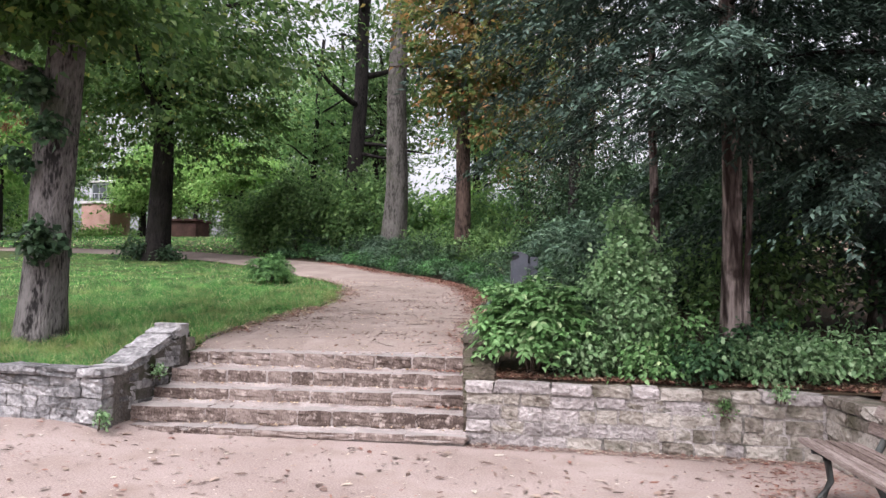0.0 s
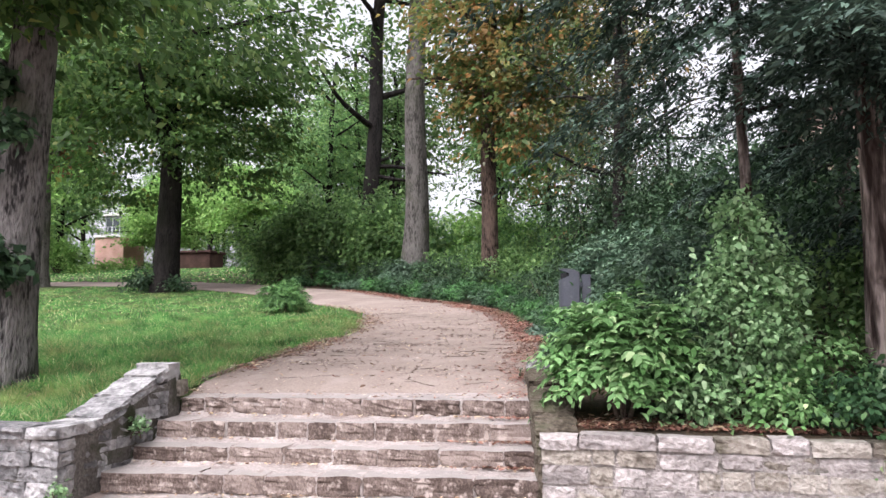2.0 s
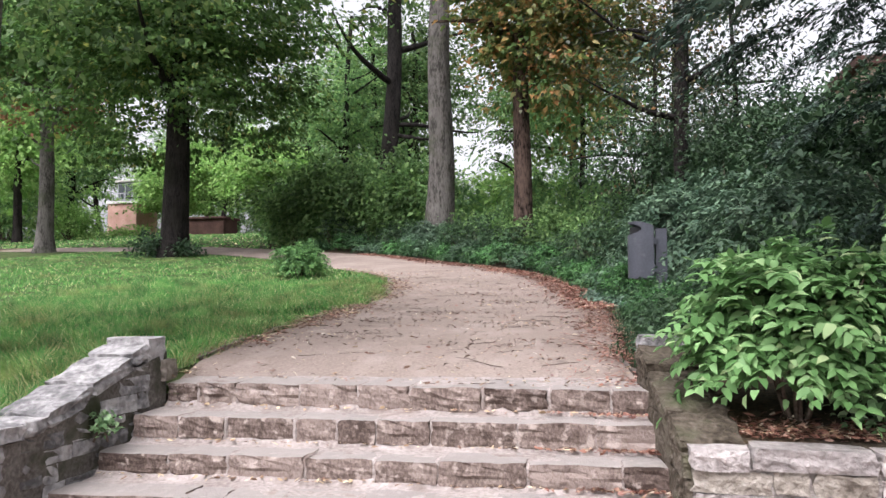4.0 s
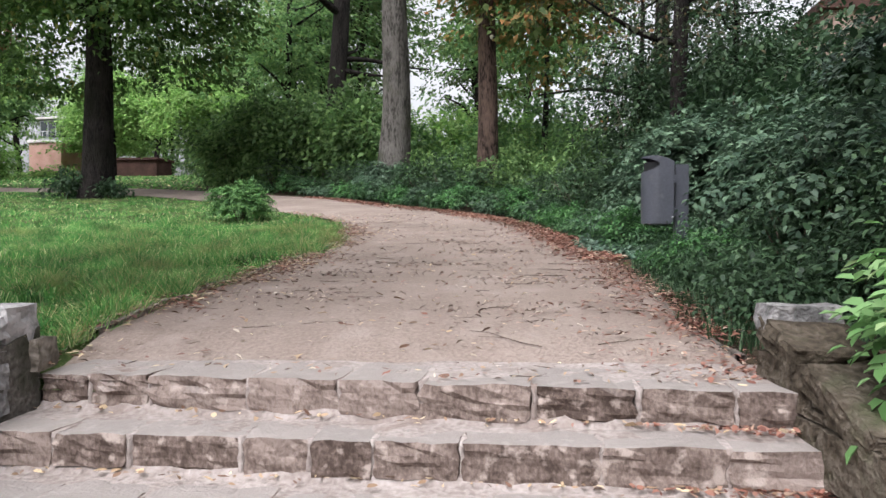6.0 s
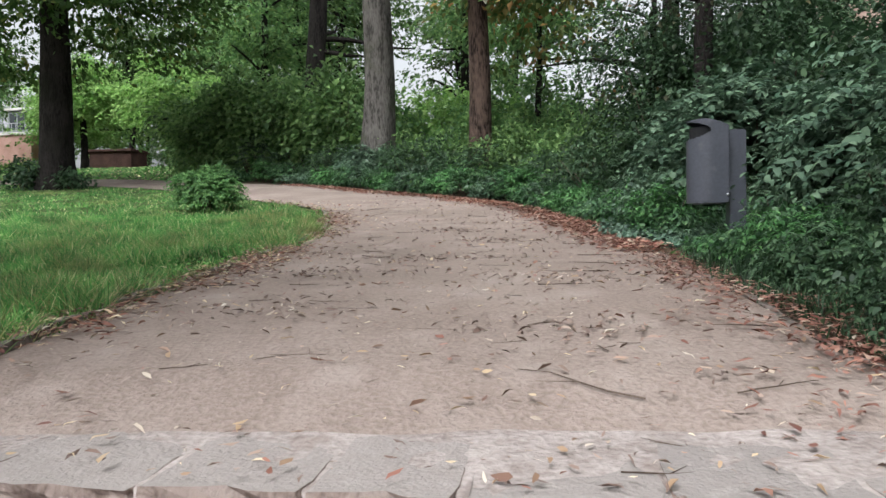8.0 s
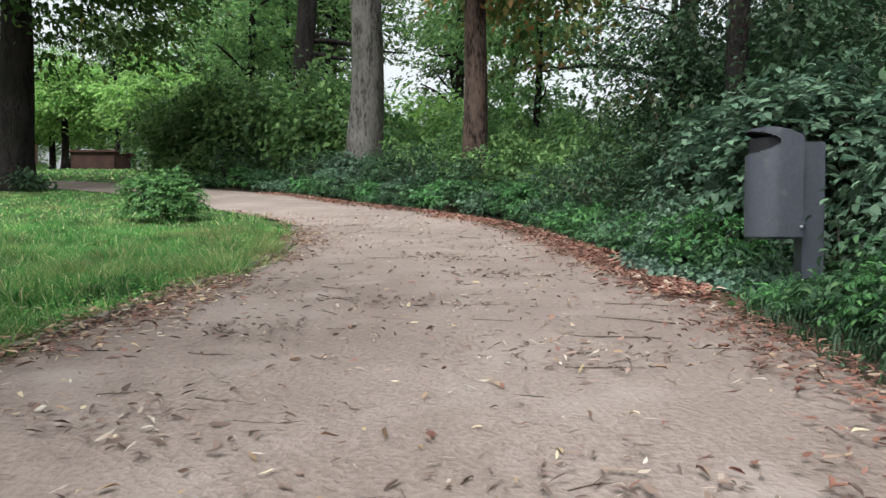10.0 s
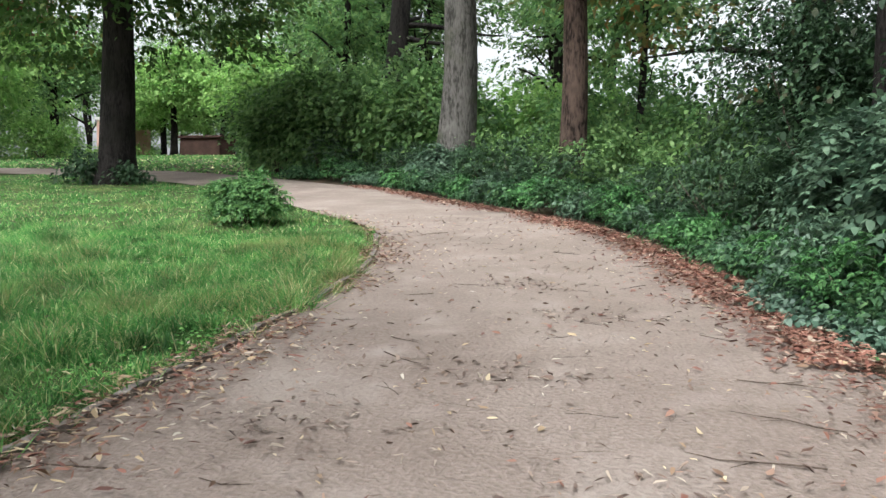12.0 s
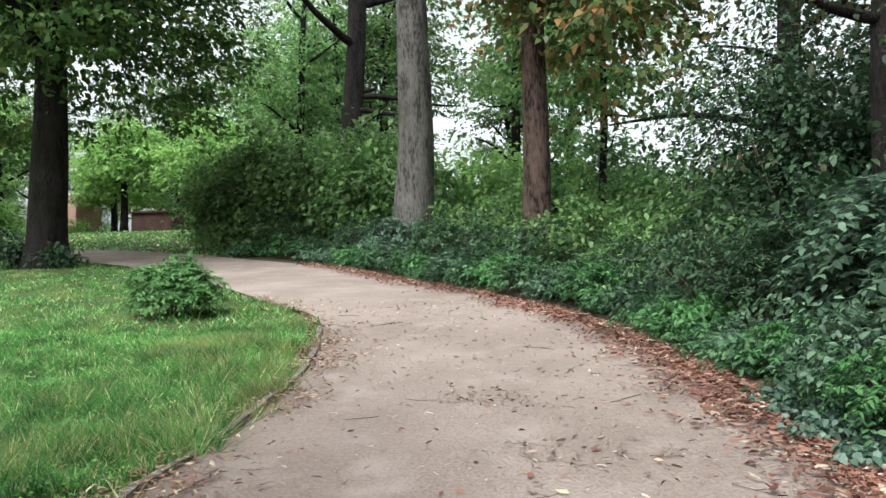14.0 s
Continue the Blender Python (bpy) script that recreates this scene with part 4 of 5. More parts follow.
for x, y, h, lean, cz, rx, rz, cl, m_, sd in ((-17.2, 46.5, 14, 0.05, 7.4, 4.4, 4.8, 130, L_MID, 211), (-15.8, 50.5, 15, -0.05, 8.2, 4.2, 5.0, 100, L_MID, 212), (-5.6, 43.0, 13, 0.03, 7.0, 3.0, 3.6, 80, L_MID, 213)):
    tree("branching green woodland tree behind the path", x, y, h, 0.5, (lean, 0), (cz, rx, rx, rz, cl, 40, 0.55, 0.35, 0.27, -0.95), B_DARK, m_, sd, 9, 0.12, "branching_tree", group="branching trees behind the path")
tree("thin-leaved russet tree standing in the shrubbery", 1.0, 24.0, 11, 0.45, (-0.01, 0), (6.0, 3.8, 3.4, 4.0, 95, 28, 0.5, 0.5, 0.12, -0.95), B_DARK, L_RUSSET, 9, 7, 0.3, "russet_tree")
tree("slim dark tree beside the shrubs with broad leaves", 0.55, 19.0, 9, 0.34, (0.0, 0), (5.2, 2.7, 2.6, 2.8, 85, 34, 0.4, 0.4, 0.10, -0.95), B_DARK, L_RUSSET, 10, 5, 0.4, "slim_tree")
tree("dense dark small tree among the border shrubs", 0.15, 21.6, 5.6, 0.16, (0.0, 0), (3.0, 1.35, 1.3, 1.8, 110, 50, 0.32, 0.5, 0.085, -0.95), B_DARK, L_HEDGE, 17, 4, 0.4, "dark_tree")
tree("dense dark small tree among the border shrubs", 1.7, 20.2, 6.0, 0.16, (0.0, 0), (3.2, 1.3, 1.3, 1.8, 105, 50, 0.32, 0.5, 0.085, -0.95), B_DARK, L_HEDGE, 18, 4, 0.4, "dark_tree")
tree("young tree with thin airy green crown", -2.0, 33.0, 11, 0.25, (0.01, 0), (6.0, 2.4, 2.4, 3.6, 110, 30, 0.45, 0.5, 0.22, -0.9), B_DARK, L_MID, 11, 5, 0.3, "young_tree")
tree("copper-leaved tree beyond the lawn", -30.5, 37.5, 12, 0.5, (0.0, 0), (9.0, 2.6, 2.4, 3.0, 140, 36, 0.5, 0.35, 0.3, -0.8), B_PINE, L_COPPER, 15, 4, 0.4, "copper_tree")
tree("pale trunk on the far lawn", -26.6, 33.0, 14, 0.75, (0.0, 0), (10.6, 5.5, 5.0, 5.0, 440, 40, 0.7, 0.3, 0.36, -0.8), B_PINE, L_MID, 12, 5, 0.4, "tall_tree")
for x, y, sd in ((-41.0, 67.0, 13), (-49.3, 77.5, 14), (-31.5, 66.0, 16)):
    tree("small bright green tree beyond the far lawn", x, y, 9, 0.7, (0.0, 0), (6.2, 4.3, 4.2, 3.3, 260, 40, 0.7, 0.3, 0.36, -0.8), B_DARK, L_LIME, sd, 5, 0.5, "small_tree", group="small bright trees beyond the far lawn")
tree("dark trunk with pale green crown far across the lawn", -55.2, 69.0, 13, 0.95, (0.0, 0), (9.0, 4.2, 4.2, 4.4, 190, 40, 0.7, 0.35, 0.38, -0.8), B_DARK, L_MID, 19, 5, 0.4, "far_lawn_tree")


# ---- yews over the wall ----
def yew(label, x, y, h, dia, low, reach, branches, seed, lean=(0, 0), bare=None):
    z = float(gz(x, y))
    t = thing("yew_tree", label, "tree", "yews behind the low wall")
    pts = trunk_mesh(t, x, y, z, h, dia, lean, B_YEW, 18, seed=seed, wobble=0.05)
    rng = np.random.default_rng(seed)
    cs, us, ns, ss = [], [], [], []
    for i in range(branches):
        f = (i + 0.5) / branches
        zz = low + (h - low) * f ** 1.15
        az = i * 2.39996 + rng.normal() * 0.25
        L = reach * (1.05 - 0.62 * f) * (0.7 + 0.5 * rng.random())
        d = np.array([math.cos(az), math.sin(az), 0])
        if bare and zz < bare[2] and d[0] < bare[0] and d[1] > bare[1]:
            continue
        if i % 3 == 0:
            bm = bmesh.new()
            bp = [np.array([x, y, z + zz]) + d * L * q + np.array([0, 0, 0.18 * L * q - 0.36 * L * q * q]) for q in (0, 0.3, 0.6, 0.95)]
            tube(bm, [tuple(p) for p in bp], [0.035, 0.026, 0.016, 0.006], 6)
            part("limb", bm, B_DARK, t)
        for k in range(int(9 + L * 5)):
            q = 0.22 + 0.8 * rng.random()
            base = np.array([x, y, z + zz]) + d * L * q + np.array([0, 0, 0.18 * L * q - 0.36 * L * q * q])
            side = rng.normal() * 0.9
            tw = unit((d * 0.9 + np.array([-d[1], d[0], 0]) * side + np.array([0, 0, -0.25 - 0.35 * rng.random()]))[None])[0]
            tl = 0.35 + 0.5 * rng.random()
            m = 44
            along = rng.random(m) * tl
            p = base + tw * along[:, None] + np.array([0, 0, -0.35])[None] * (along[:, None] ** 2) + rng.normal(size=(m, 3)) * 0.03
            sgn = np.where(rng.random(m) < 0.5, -1, 1)[:, None]
            sv = np.cross(tw, [0, 0, 1])
            cs.append(p + sgn * sv * 0.03)
            us.append(tw * 0.8 + sgn * sv * 0.9 + rng.normal(size=(m, 3)) * 0.2 + np.array([0, 0, -0.2]))
            ns.append(np.array([0, 0, 1.0]) + rng.normal(size=(m, 3)) * 0.35)
            ss.append(0.06 + 0.05 * rng.random(m))
    c, u, n, s = (np.concatenate(a) for a in (cs, us, ns, ss))
    polys("crown", blades(c, u, n, s, 0.17, 0.03, 0.1), L_YEW, t)
    return t


front_yew = yew("dark yew with peeling reddish trunk and drooping sprays behind the wall", 2.38, 8.95, 8.5, 0.26, 2.7, 3.4, 120, 51, bare=(0.25, -0.25, 4.2))
yew("slim dark yew trunk with drooping sprays among the shrubs", 1.75, 11.0, 6.6, 0.16, 3.0, 1.9, 26, 52)
yew("dark yew deep in the shade behind the wall", 5.0, 9.6, 8.5, 0.36, 1.7, 3.4, 84, 53)
yew("dark yew deep in the shade behind the wall", 5.6, 13.6, 6.5, 0.30, 1.6, 2.8, 44, 54)
yew("dark yew deep in the shade behind the wall", 4.0, 15.0, 8.0, 0.30, 2.4, 2.8, 50, 56)
yew("dark yew deep in the shade behind the wall", 7.4, 11.6, 8.0, 0.36, 1.2, 3.4, 64, 55)

foliage("hanging_spray", np.random.default_rng(57), (2.35, 8.45, 3.75), (0.95, 0.5, 0.75), 60, 60, 0.16, 0.8, 0.085, L_YEW, front_yew, 0.18)
bm = bmesh.new()
tube(bm, [(2.56, 8.9, 0.7), (2.53, 8.88, 1.6), (2.60, 8.95, 2.8), (2.62, 9.0, 4.4)], [0.05, 0.036, 0.034, 0.02], 10, 0.2)
part("second_stem", bm, B_YEW, front_yew)

# ---- shrubs ----
shrub("bright fresh green shrub with broad pointed leaves over the wall", 0.20, 8.50, (0.60, 0.46, 0.54), 0.095, 5200, L_FRESH, 61, "green_shrub", 0.29, z=0.72, feather=0.20, stems=9)
pale = shrub("tall pale green shrub standing up behind the wall", 1.22, 8.58, (0.36, 0.34, 0.60), 0.05, 4200, L_PALE, 62, "pale_shrub", 0.36, z=0.68, tuft=0.09, per=18)
rng = np.random.default_rng(621)
for dx, zc, rx, rz, cl in ((0.06, 1.6, 0.27, 0.36, 80), (-0.08, 2.0, 0.20, 0.28, 50), (0.05, 2.38, 0.13, 0.22, 26), (-0.30, 1.75, 0.15, 0.24, 30), (0.32, 1.85, 0.17, 0.22, 34), (0.24, 1.35, 0.2, 0.22, 40), (-0.14, 2.5, 0.07, 0.12, 8), (0.20, 2.18, 0.10, 0.14, 12)):
    foliage("leaves", rng, (1.22 + dx, 8.56, zc), (rx, rx, rz), cl, 18, 0.08, 0.7, 0.052, L_PALE, pale, 0.38, shell=0.5, low=-0.9, full=True)
bm = bmesh.new()
tube(bm, [(1.22, 8.58, 0.65), (1.25, 8.57, 1.6), (1.19, 8.56, 2.5)], [0.014, 0.01, 0.004], 6)
part("stem", bm, M_TWIG, pale)
for i, (x, y, r, h) in enumerate(((0.75, 8.3, 0.34, 0.22), (1.45, 8.3, 0.4, 0.24), (1.95, 8.25, 0.42, 0.22), (2.5, 8.3, 0.42, 0.24), (2.95, 8.3, 0.4, 0.26), (1.75, 8.7, 0.5, 0.36), (2.6, 8.75, 0.5, 0.30), (3.4, 8.5, 0.5, 0.30), (4.0, 8.6, 0.5, 0.3))):
    shrub("low leafy plants along the top of the wall", x, y, (r, r * 0.7, h), 0.058, 1000, (L_PALE, L_FRESH, L_COVER, L_PALE)[i % 4], 70 + i, "low_plant", 0.36, stems=4, group="plants along the wall", tuft=0.08)
shrub("low bush with fine green leaves growing in the lawn", -8.25, 20.5, (0.68, 0.62, 0.42), 0.075, 4600, L_LAWNBUSH, 63, "lawn_bush", 0.26, feather=0.2)
shrub("upright leafy shoots in the middle of the lawn bush", -8.2, 20.55, (0.34, 0.34, 0.46), 0.085, 1500, L_LAWNBUSH, 64, "lawn_bush", 0.28, feather=0.2)
shrub("small shoots round the foot of the maple", -17.7, 28.0, (0.6, 0.5, 0.5), 0.14, 700, L_HEDGE, 65, "low_plant", 0.3)
shrub("small shoots round the foot of the maple", -16.1, 28.0, (0.5, 0.45, 0.32), 0.14, 420, L_HEDGE, 66, "low_plant", 0.3)

for i, (x, y, z, m_) in enumerate(((-4.17, 8.12, 0.52, L_PALE), (-4.1, 7.02, 0.14, L_PALE), (2.11, 7.82, 0.40, L_FRESH), (2.62, 7.8, 0.60, L_PALE))):
    shrub("small green weed growing out of the wall joints", x, y, (0.09, 0.07, 0.08), 0.035, 160, m_, 680 + i, "wall_weed", 0.36, stems=3, z=z, group="weeds in the walls", tuft=0.04)

# shrub border along the path's outer edge
rng = np.random.default_rng(8)
k = 0
for s in np.linspace(0.085, 0.86, 46):
    p = edge_at(RIGHT, s)
    q = edge_at(RIGHT, s + 0.01) - edge_at(RIGHT, s - 0.01)
    n = np.array([q[1], -q[0]]) / np.linalg.norm(q)
    far = min(1.0, max(0.0, (p[1] - 10) / 20))
    for off, hh, rr, mat_ in ((0.55 + 0.25 * rng.random(), 0.20 + 0.10 * far, 0.42 + 0.25 * far, (L_NETTLE, L_COVER, L_BLUE, L_COVER)[k // 2 % 4]), (1.25 + 0.4 * rng.random(), 0.36 + 0.22 * far, 0.55 + 0.35 * far, (L_HEDGE, L_COVER)[k % 2])):
        if p[1] < 12.6:
            mat_ = L_HEDGE
        c = p + n * (off + 0.4 * far * rng.random())
        if 13.2 < c[1] < 15.0 and c[0] < 0.6:
            hh *= 0.4
        shrub("dark green nettle and ground cover plants beside the path", c[0], c[1], (rr * (0.7 + 0.5 * rng.random()), rr * (0.7 + 0.5 * rng.random()), hh * (0.4 + 1.2 * rng.random())), 0.041 + 0.055 * far, int(1800 - 700 * far), mat_, 800 + k, "ground_cover_plant", 0.22 if k % 3 else 0.3, stems=4, group="ground cover along the path", tuft=0.10, feather=(0.11 + 0.08 * far) if k % 3 else 0.0)
        k += 1
for i, (x, y, rx, ry, rz, leaf, cnt, m_) in enumerate((
        (0.75, 10.3, 0.8, 0.8, 0.62, 0.075, 3400, L_HEDGE), (1.1, 12.2, 1.0, 0.9, 0.95, 0.12, 3000, L_BLUE), (0.9, 13.8, 0.9, 0.8, 0.95, 0.13, 3000, L_BLUE),
        (0.5, 16.2, 1.05, 0.9, 1.05, 0.15, 4200, L_BLUE), (0.35, 17.7, 1.0, 1.0, 0.95, 0.15, 3600, L_BLUE), (2.2, 15.4, 1.4, 1.2, 1.5, 0.16, 3600, L_HEDGE),
        (0.4, 19.4, 1.2, 1.1, 0.95, 0.14, 2600, L_HEDGE), (2.3, 20.5, 1.8, 1.5, 1.6, 0.17, 3600, L_HEDGE), (-0.8, 22.0, 1.3, 1.2, 0.8, 0.14, 2200, L_BUSH),
        (0.95, 23.2, 1.6, 1.4, 1.7, 0.13, 5200, L_HEDGE), (-2.6, 24.6, 1.3, 1.1, 0.75, 0.15, 2000, L_BUSH), (-1.0, 26.0, 1.6, 1.3, 1.1, 0.18, 2400, L_MID),
        (-4.9, 27.6, 1.5, 1.1, 0.75, 0.16, 2400, L_BUSH), (-6.8, 28.4, 1.3, 0.9, 0.6, 0.16, 2200, L_BLUE), (-3.2, 29.5, 2.0, 1.6, 1.5, 0.2, 2600, L_MID),
        (0.45, 21.0, 1.3, 1.2, 1.6, 0.12, 4600, L_HEDGE), (1.3, 18.0, 1.2, 1.1, 1.75, 0.12, 4600, L_HEDGE), (1.9, 22.0, 1.6, 1.4, 2.2, 0.13, 5400, L_HEDGE), (4.0, 17.5, 2.0, 1.8, 1.9, 0.18, 3200, L_HEDGE), (4.6, 22.5, 2.4, 2.0, 2.2, 0.2, 3000, L_HEDGE), (3.0, 11.0, 1.2, 1.0, 0.8, 0.12, 2000, L_BUSH), (3.2, 13.4, 1.4, 1.2, 1.3, 0.14, 2400, L_HEDGE), (6.0, 14.0, 2.0, 1.6, 1.6, 0.17, 2200, L_HEDGE), (5.6, 10.6, 1.6, 1.2, 0.9, 0.15, 1800, L_HEDGE))):
    shrub("broad-leaved dark green shrub in the woodland border" if m_ is L_BLUE else "dense dark green shrub in the woodland border", x, y, (rx, ry, rz), leaf * 0.72, int(cnt * 1.48), m_, 900 + i, "border_shrub", 0.33 if m_ is L_BLUE else 0.32, stems=7, group="shrubs of the woodland border", tuft=0.13 + 0.03 * rx, per=26, feather=0.34 if m_ is L_BLUE else 0.0)
for i, (x, y, rx, ry, rz, m_) in enumerate((
        (-15.2, 35.5, 2.0, 1.7, 1.7, L_BUSH), (-13.2, 35.0, 2.2, 1.8, 2.0, L_BUSH), (-11.0, 34.2, 2.3, 1.8, 2.1, L_BUSH), (-9.0, 33.2, 2.0, 1.6, 1.8, L_BUSH), (-7.4, 33.4, 1.8, 1.6, 1.5, L_MID),
        (-4.8, 34.0, 2.2, 1.8, 1.7, L_LIME), (-1.8, 36.0, 2.6, 2.0, 1.8, L_MID), (1.8, 31.0, 2.6, 2.0, 1.5, L_MID), (5.0, 29.0, 2.8, 2.2, 2.6, L_HEDGE), (-16.8, 39.0, 1.6, 1.4, 1.0, L_MID), (-53, 75.5, 4.4, 2.0, 1.0, L_LIME), (-60, 75, 4.4, 2.0, 1.1, L_MID), (-24, 60, 4.0, 2.0, 2.6, L_MID), (-26, 68, 4.0, 2.0, 2.8, L_LIME), (-15, 56, 4.0, 2.0, 2.8, L_MID), (-8, 56, 4.0, 2.0, 2.6, L_MID), (0, 52, 4.0, 2.0, 1.4, L_MID), (8, 46, 4.0, 2.0, 1.6, L_MID), (-47, 90, 5.0, 2.0, 3.0, L_MID), (-61, 88, 5.0, 2.0, 3.0, L_MID), (-20, 66, 4.0, 2.0, 3.0, L_LIME), (-56, 62, 4.0, 2.0, 3.0, L_MID), (-43, 54, 3.0, 2.0, 1.6, L_LIME), (-49, 54, 3.4, 2.0, 2.0, L_MID), (-55, 54, 3.4, 2.0, 2.2, L_MID), (-68, 84, 4.4, 2.0, 2.6, L_LIME), (-62, 54, 3.6, 2.0, 2.4, L_MID), (-37, 88, 5.0, 2.0, 3.2, L_LIME), (12, 38, 4.0, 2.0, 2.4, L_MID))):
    shrub("large dense dark green bush behind the path" if m_ is L_BUSH else "large loose green bush at the edge of the wood", x, y, (rx, ry, rz), 0.23 if y < 40 else 0.27, 4200 if y < 40 else 2700, m_, 950 + i, "large_bush", 0.3, stems=8, group="large bushes behind the path", tuft=0.34)

for i, (x, y, r) in enumerate(((-1.0, 15.3, 0.34), (-1.15, 15.9, 0.34), (-0.8, 14.9, 0.3), (-1.2, 16.5, 0.3))):
    shrub("low creeping ivy with pale blue-green leaves at the path edge", x + 0.15, y, (r, r, 0.06), 0.052, 900, L_IVY, 990 + i, "ivy_patch", 0.42, stems=3, group="ivy at the path edge", tuft=0.07, flat=0.4)

stalks = thing("dry_plant", "clump of thin pale dry stalks in the border", "plant")
rng2 = np.random.default_rng(33)
for i in range(11):
    x, y = -1.15 + 0.26 * rng2.normal(), 20.8 + 0.2 * rng2.normal()
    z = float(gz(x, y))
    hgt = 0.75 + 0.4 * rng2.random()
    lx, ly = 0.18 * rng2.normal(), 0.12 * rng2.normal()
    bm = bmesh.new()
    tube(bm, [(x, y, z - 0.03), (x + lx * 0.4, y + ly * 0.4, z + hgt * 0.55), (x + lx, y + ly, z + hgt)], [0.007, 0.005, 0.002], 5)
    part("stalk", bm, M_STALK, stalks)

# ---- the wood behind ----
protos = []
for i, (m_, rx, rz, cz) in enumerate(((L_MID, 4.4, 5.6, 10), (L_LIME, 4.0, 4.0, 5.6), (L_OAK, 4.8, 6.0, 11))):
    t = thing("woodland_tree", "tall green woodland tree behind the park", "tree", "woodland trees in the background")
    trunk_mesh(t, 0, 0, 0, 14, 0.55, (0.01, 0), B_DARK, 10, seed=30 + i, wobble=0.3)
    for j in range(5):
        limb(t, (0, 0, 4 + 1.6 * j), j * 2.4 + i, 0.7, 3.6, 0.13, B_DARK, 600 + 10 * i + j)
    foliage("crown", np.random.default_rng(90 + i), (0, 0, cz), (rx, rx, rz), 125, 40, 0.7, 0.3, 0.34, m_, t, low=-0.9)
    protos.append(t)
rng = np.random.default_rng(77)
tall = [(-3, 54), (-16, 60), (11, 22), (12, 14), (16, 32), (13, 8), (20, 24), (-8, 66), (-54, 60), (-14, 52), (-20, 56), (-44, 92), (-53, 98), (-34, 80), (-68, 80), (-29, 84), (-38, 86), (-48, 87), (-58, 90), (-64, 84), (-74, 78), (-80, 70), (-72, 94), (-62, 100), (-42, 100), (-26, 94), (-50, 94), (-70, 66)]
low = [(-38, 94), (-44, 50), (-46, 97), (-30, 88), (-55, 95), (-50, 56), (-54, 50), (-63, 92), (-71, 86), (-49, 102), (-57, 62)]
for i, (x, y) in enumerate(tall + low):
    s = 0.85 + 0.4 * rng.random()
    m = Matrix.Translation((x, y, float(gz(x, y)) - 0.1)) @ Matrix.Rotation(rng.random() * 6.28, 4, "Z") @ Matrix.Diagonal((s, s, s * (0.9 + 0.3 * rng.random()), 1))
    src = protos[1] if i >= len(tall) else protos[2 * (i % 2)]
    if i in (0, 1, len(tall)):
        src.matrix_basis = m
    else:
        copy_thing(src, Matrix()).matrix_basis = m

# ---- far house ----
hx, hy = -55.95, 80.0
hz = float(gz(hx, hy)) - 0.1


def block(name, c, size, material, parent, edge=0.03):
    bm = bmesh.new()
    bmesh.ops.create_cube(bm, size=1.0, matrix=Matrix.Translation(c) @ Matrix.Diagonal((*size, 1)))
    bmesh.ops.bevel(bm, geom=list(bm.edges), offset=edge, segments=1, affect="EDGES")
    return part(name, bm, material, parent)


house = thing("brick_house", "far red brick building with pale coping and a glazed upper storey", "house")
block("wall", (hx, hy, hz + 2.5), (3.8, 4.0, 5.0), M_BRICK, house)
block("coping", (hx, hy, hz + 5.12), (4.1, 4.3, 0.3), M_PALE, house)
upper_storey = block("upper_storey", (hx + 0.1, hy + 0.4, hz + 6.45), (3.0, 2.8, 2.4), M_GREYWALL, house)
for k in range(3):
    block("window_pane", (hx - 0.82 + 0.92 * k, hy - 1.02, hz + 6.5), (0.76, 0.06, 1.7), M_PANE, upper_storey, 0.01)
block("roof", (hx + 0.1, hy + 0.4, hz + 7.78), (3.5, 3.3, 0.24), M_PALE, house)
for kx in range(8):
    bm = bmesh.new()
    tube(bm, [(hx - 1.8 + 0.51 * kx, hy - 2.0, hz + 5.25), (hx - 1.8 + 0.51 * kx, hy - 2.0, hz + 6.2)], [0.03, 0.03], 6)
    part("railing_post", bm, M_STEEL, house)
bm = bmesh.new()
tube(bm, [(hx - 1.85, hy - 2.0, hz + 6.2), (hx + 1.85, hy - 2.0, hz + 6.2)], [0.035, 0.035], 6)
part("railing", bm, M_STEEL, house)
far_house = thing("far_house", "far pinkish rendered house rising behind the trees", "house")
for nm, c, size, mt in (("wall", (15.2, 47, 8.0), (7.0, 5.0, 9.5), M_PINK), ("roof", (15.2, 47, 13.0), (7.8, 5.8, 0.5), M_DARKBRICK)):
    bm = bmesh.new()
    bmesh.ops.create_cube(bm, size=1.0, matrix=Matrix.Translation(c) @ Matrix.Diagonal((*size, 1)))
    bmesh.ops.bevel(bm, geom=list(bm.edges), offset=0.03, segments=1, affect="EDGES")
    part(nm, bm, mt, far_house)
hut = thing("brick_hut", "low dark brick outbuilding under the trees", "building")
bz = float(gz(-43, 76.5)) - 0.2
block("wall", (-43.5, 76.5, bz + 1.4), (4.4, 3.0, 2.8), M_DARKBRICK, hut)
block("roof", (-43.5, 76.5, bz + 2.9), (4.8, 3.4, 0.24), M_DARKBRICK, hut)
wz = float(gz(-43.1, 74.0)) - 0.02
white_bench = thing("white_bench", "low pale bench standing before the brick outbuilding", "bench")
block("seat", (-43.1, 74.0, wz + 0.48), (2.2, 0.45, 0.09), M_PALE, white_bench, 0.012)
for lx in (-43.9, -42.3):
    block("leg", (lx, 74.0, wz + 0.21), (0.12, 0.38, 0.46), M_PALE, white_bench, 0.012)

# ---- grass ----
rng = np.random.default_rng(15)


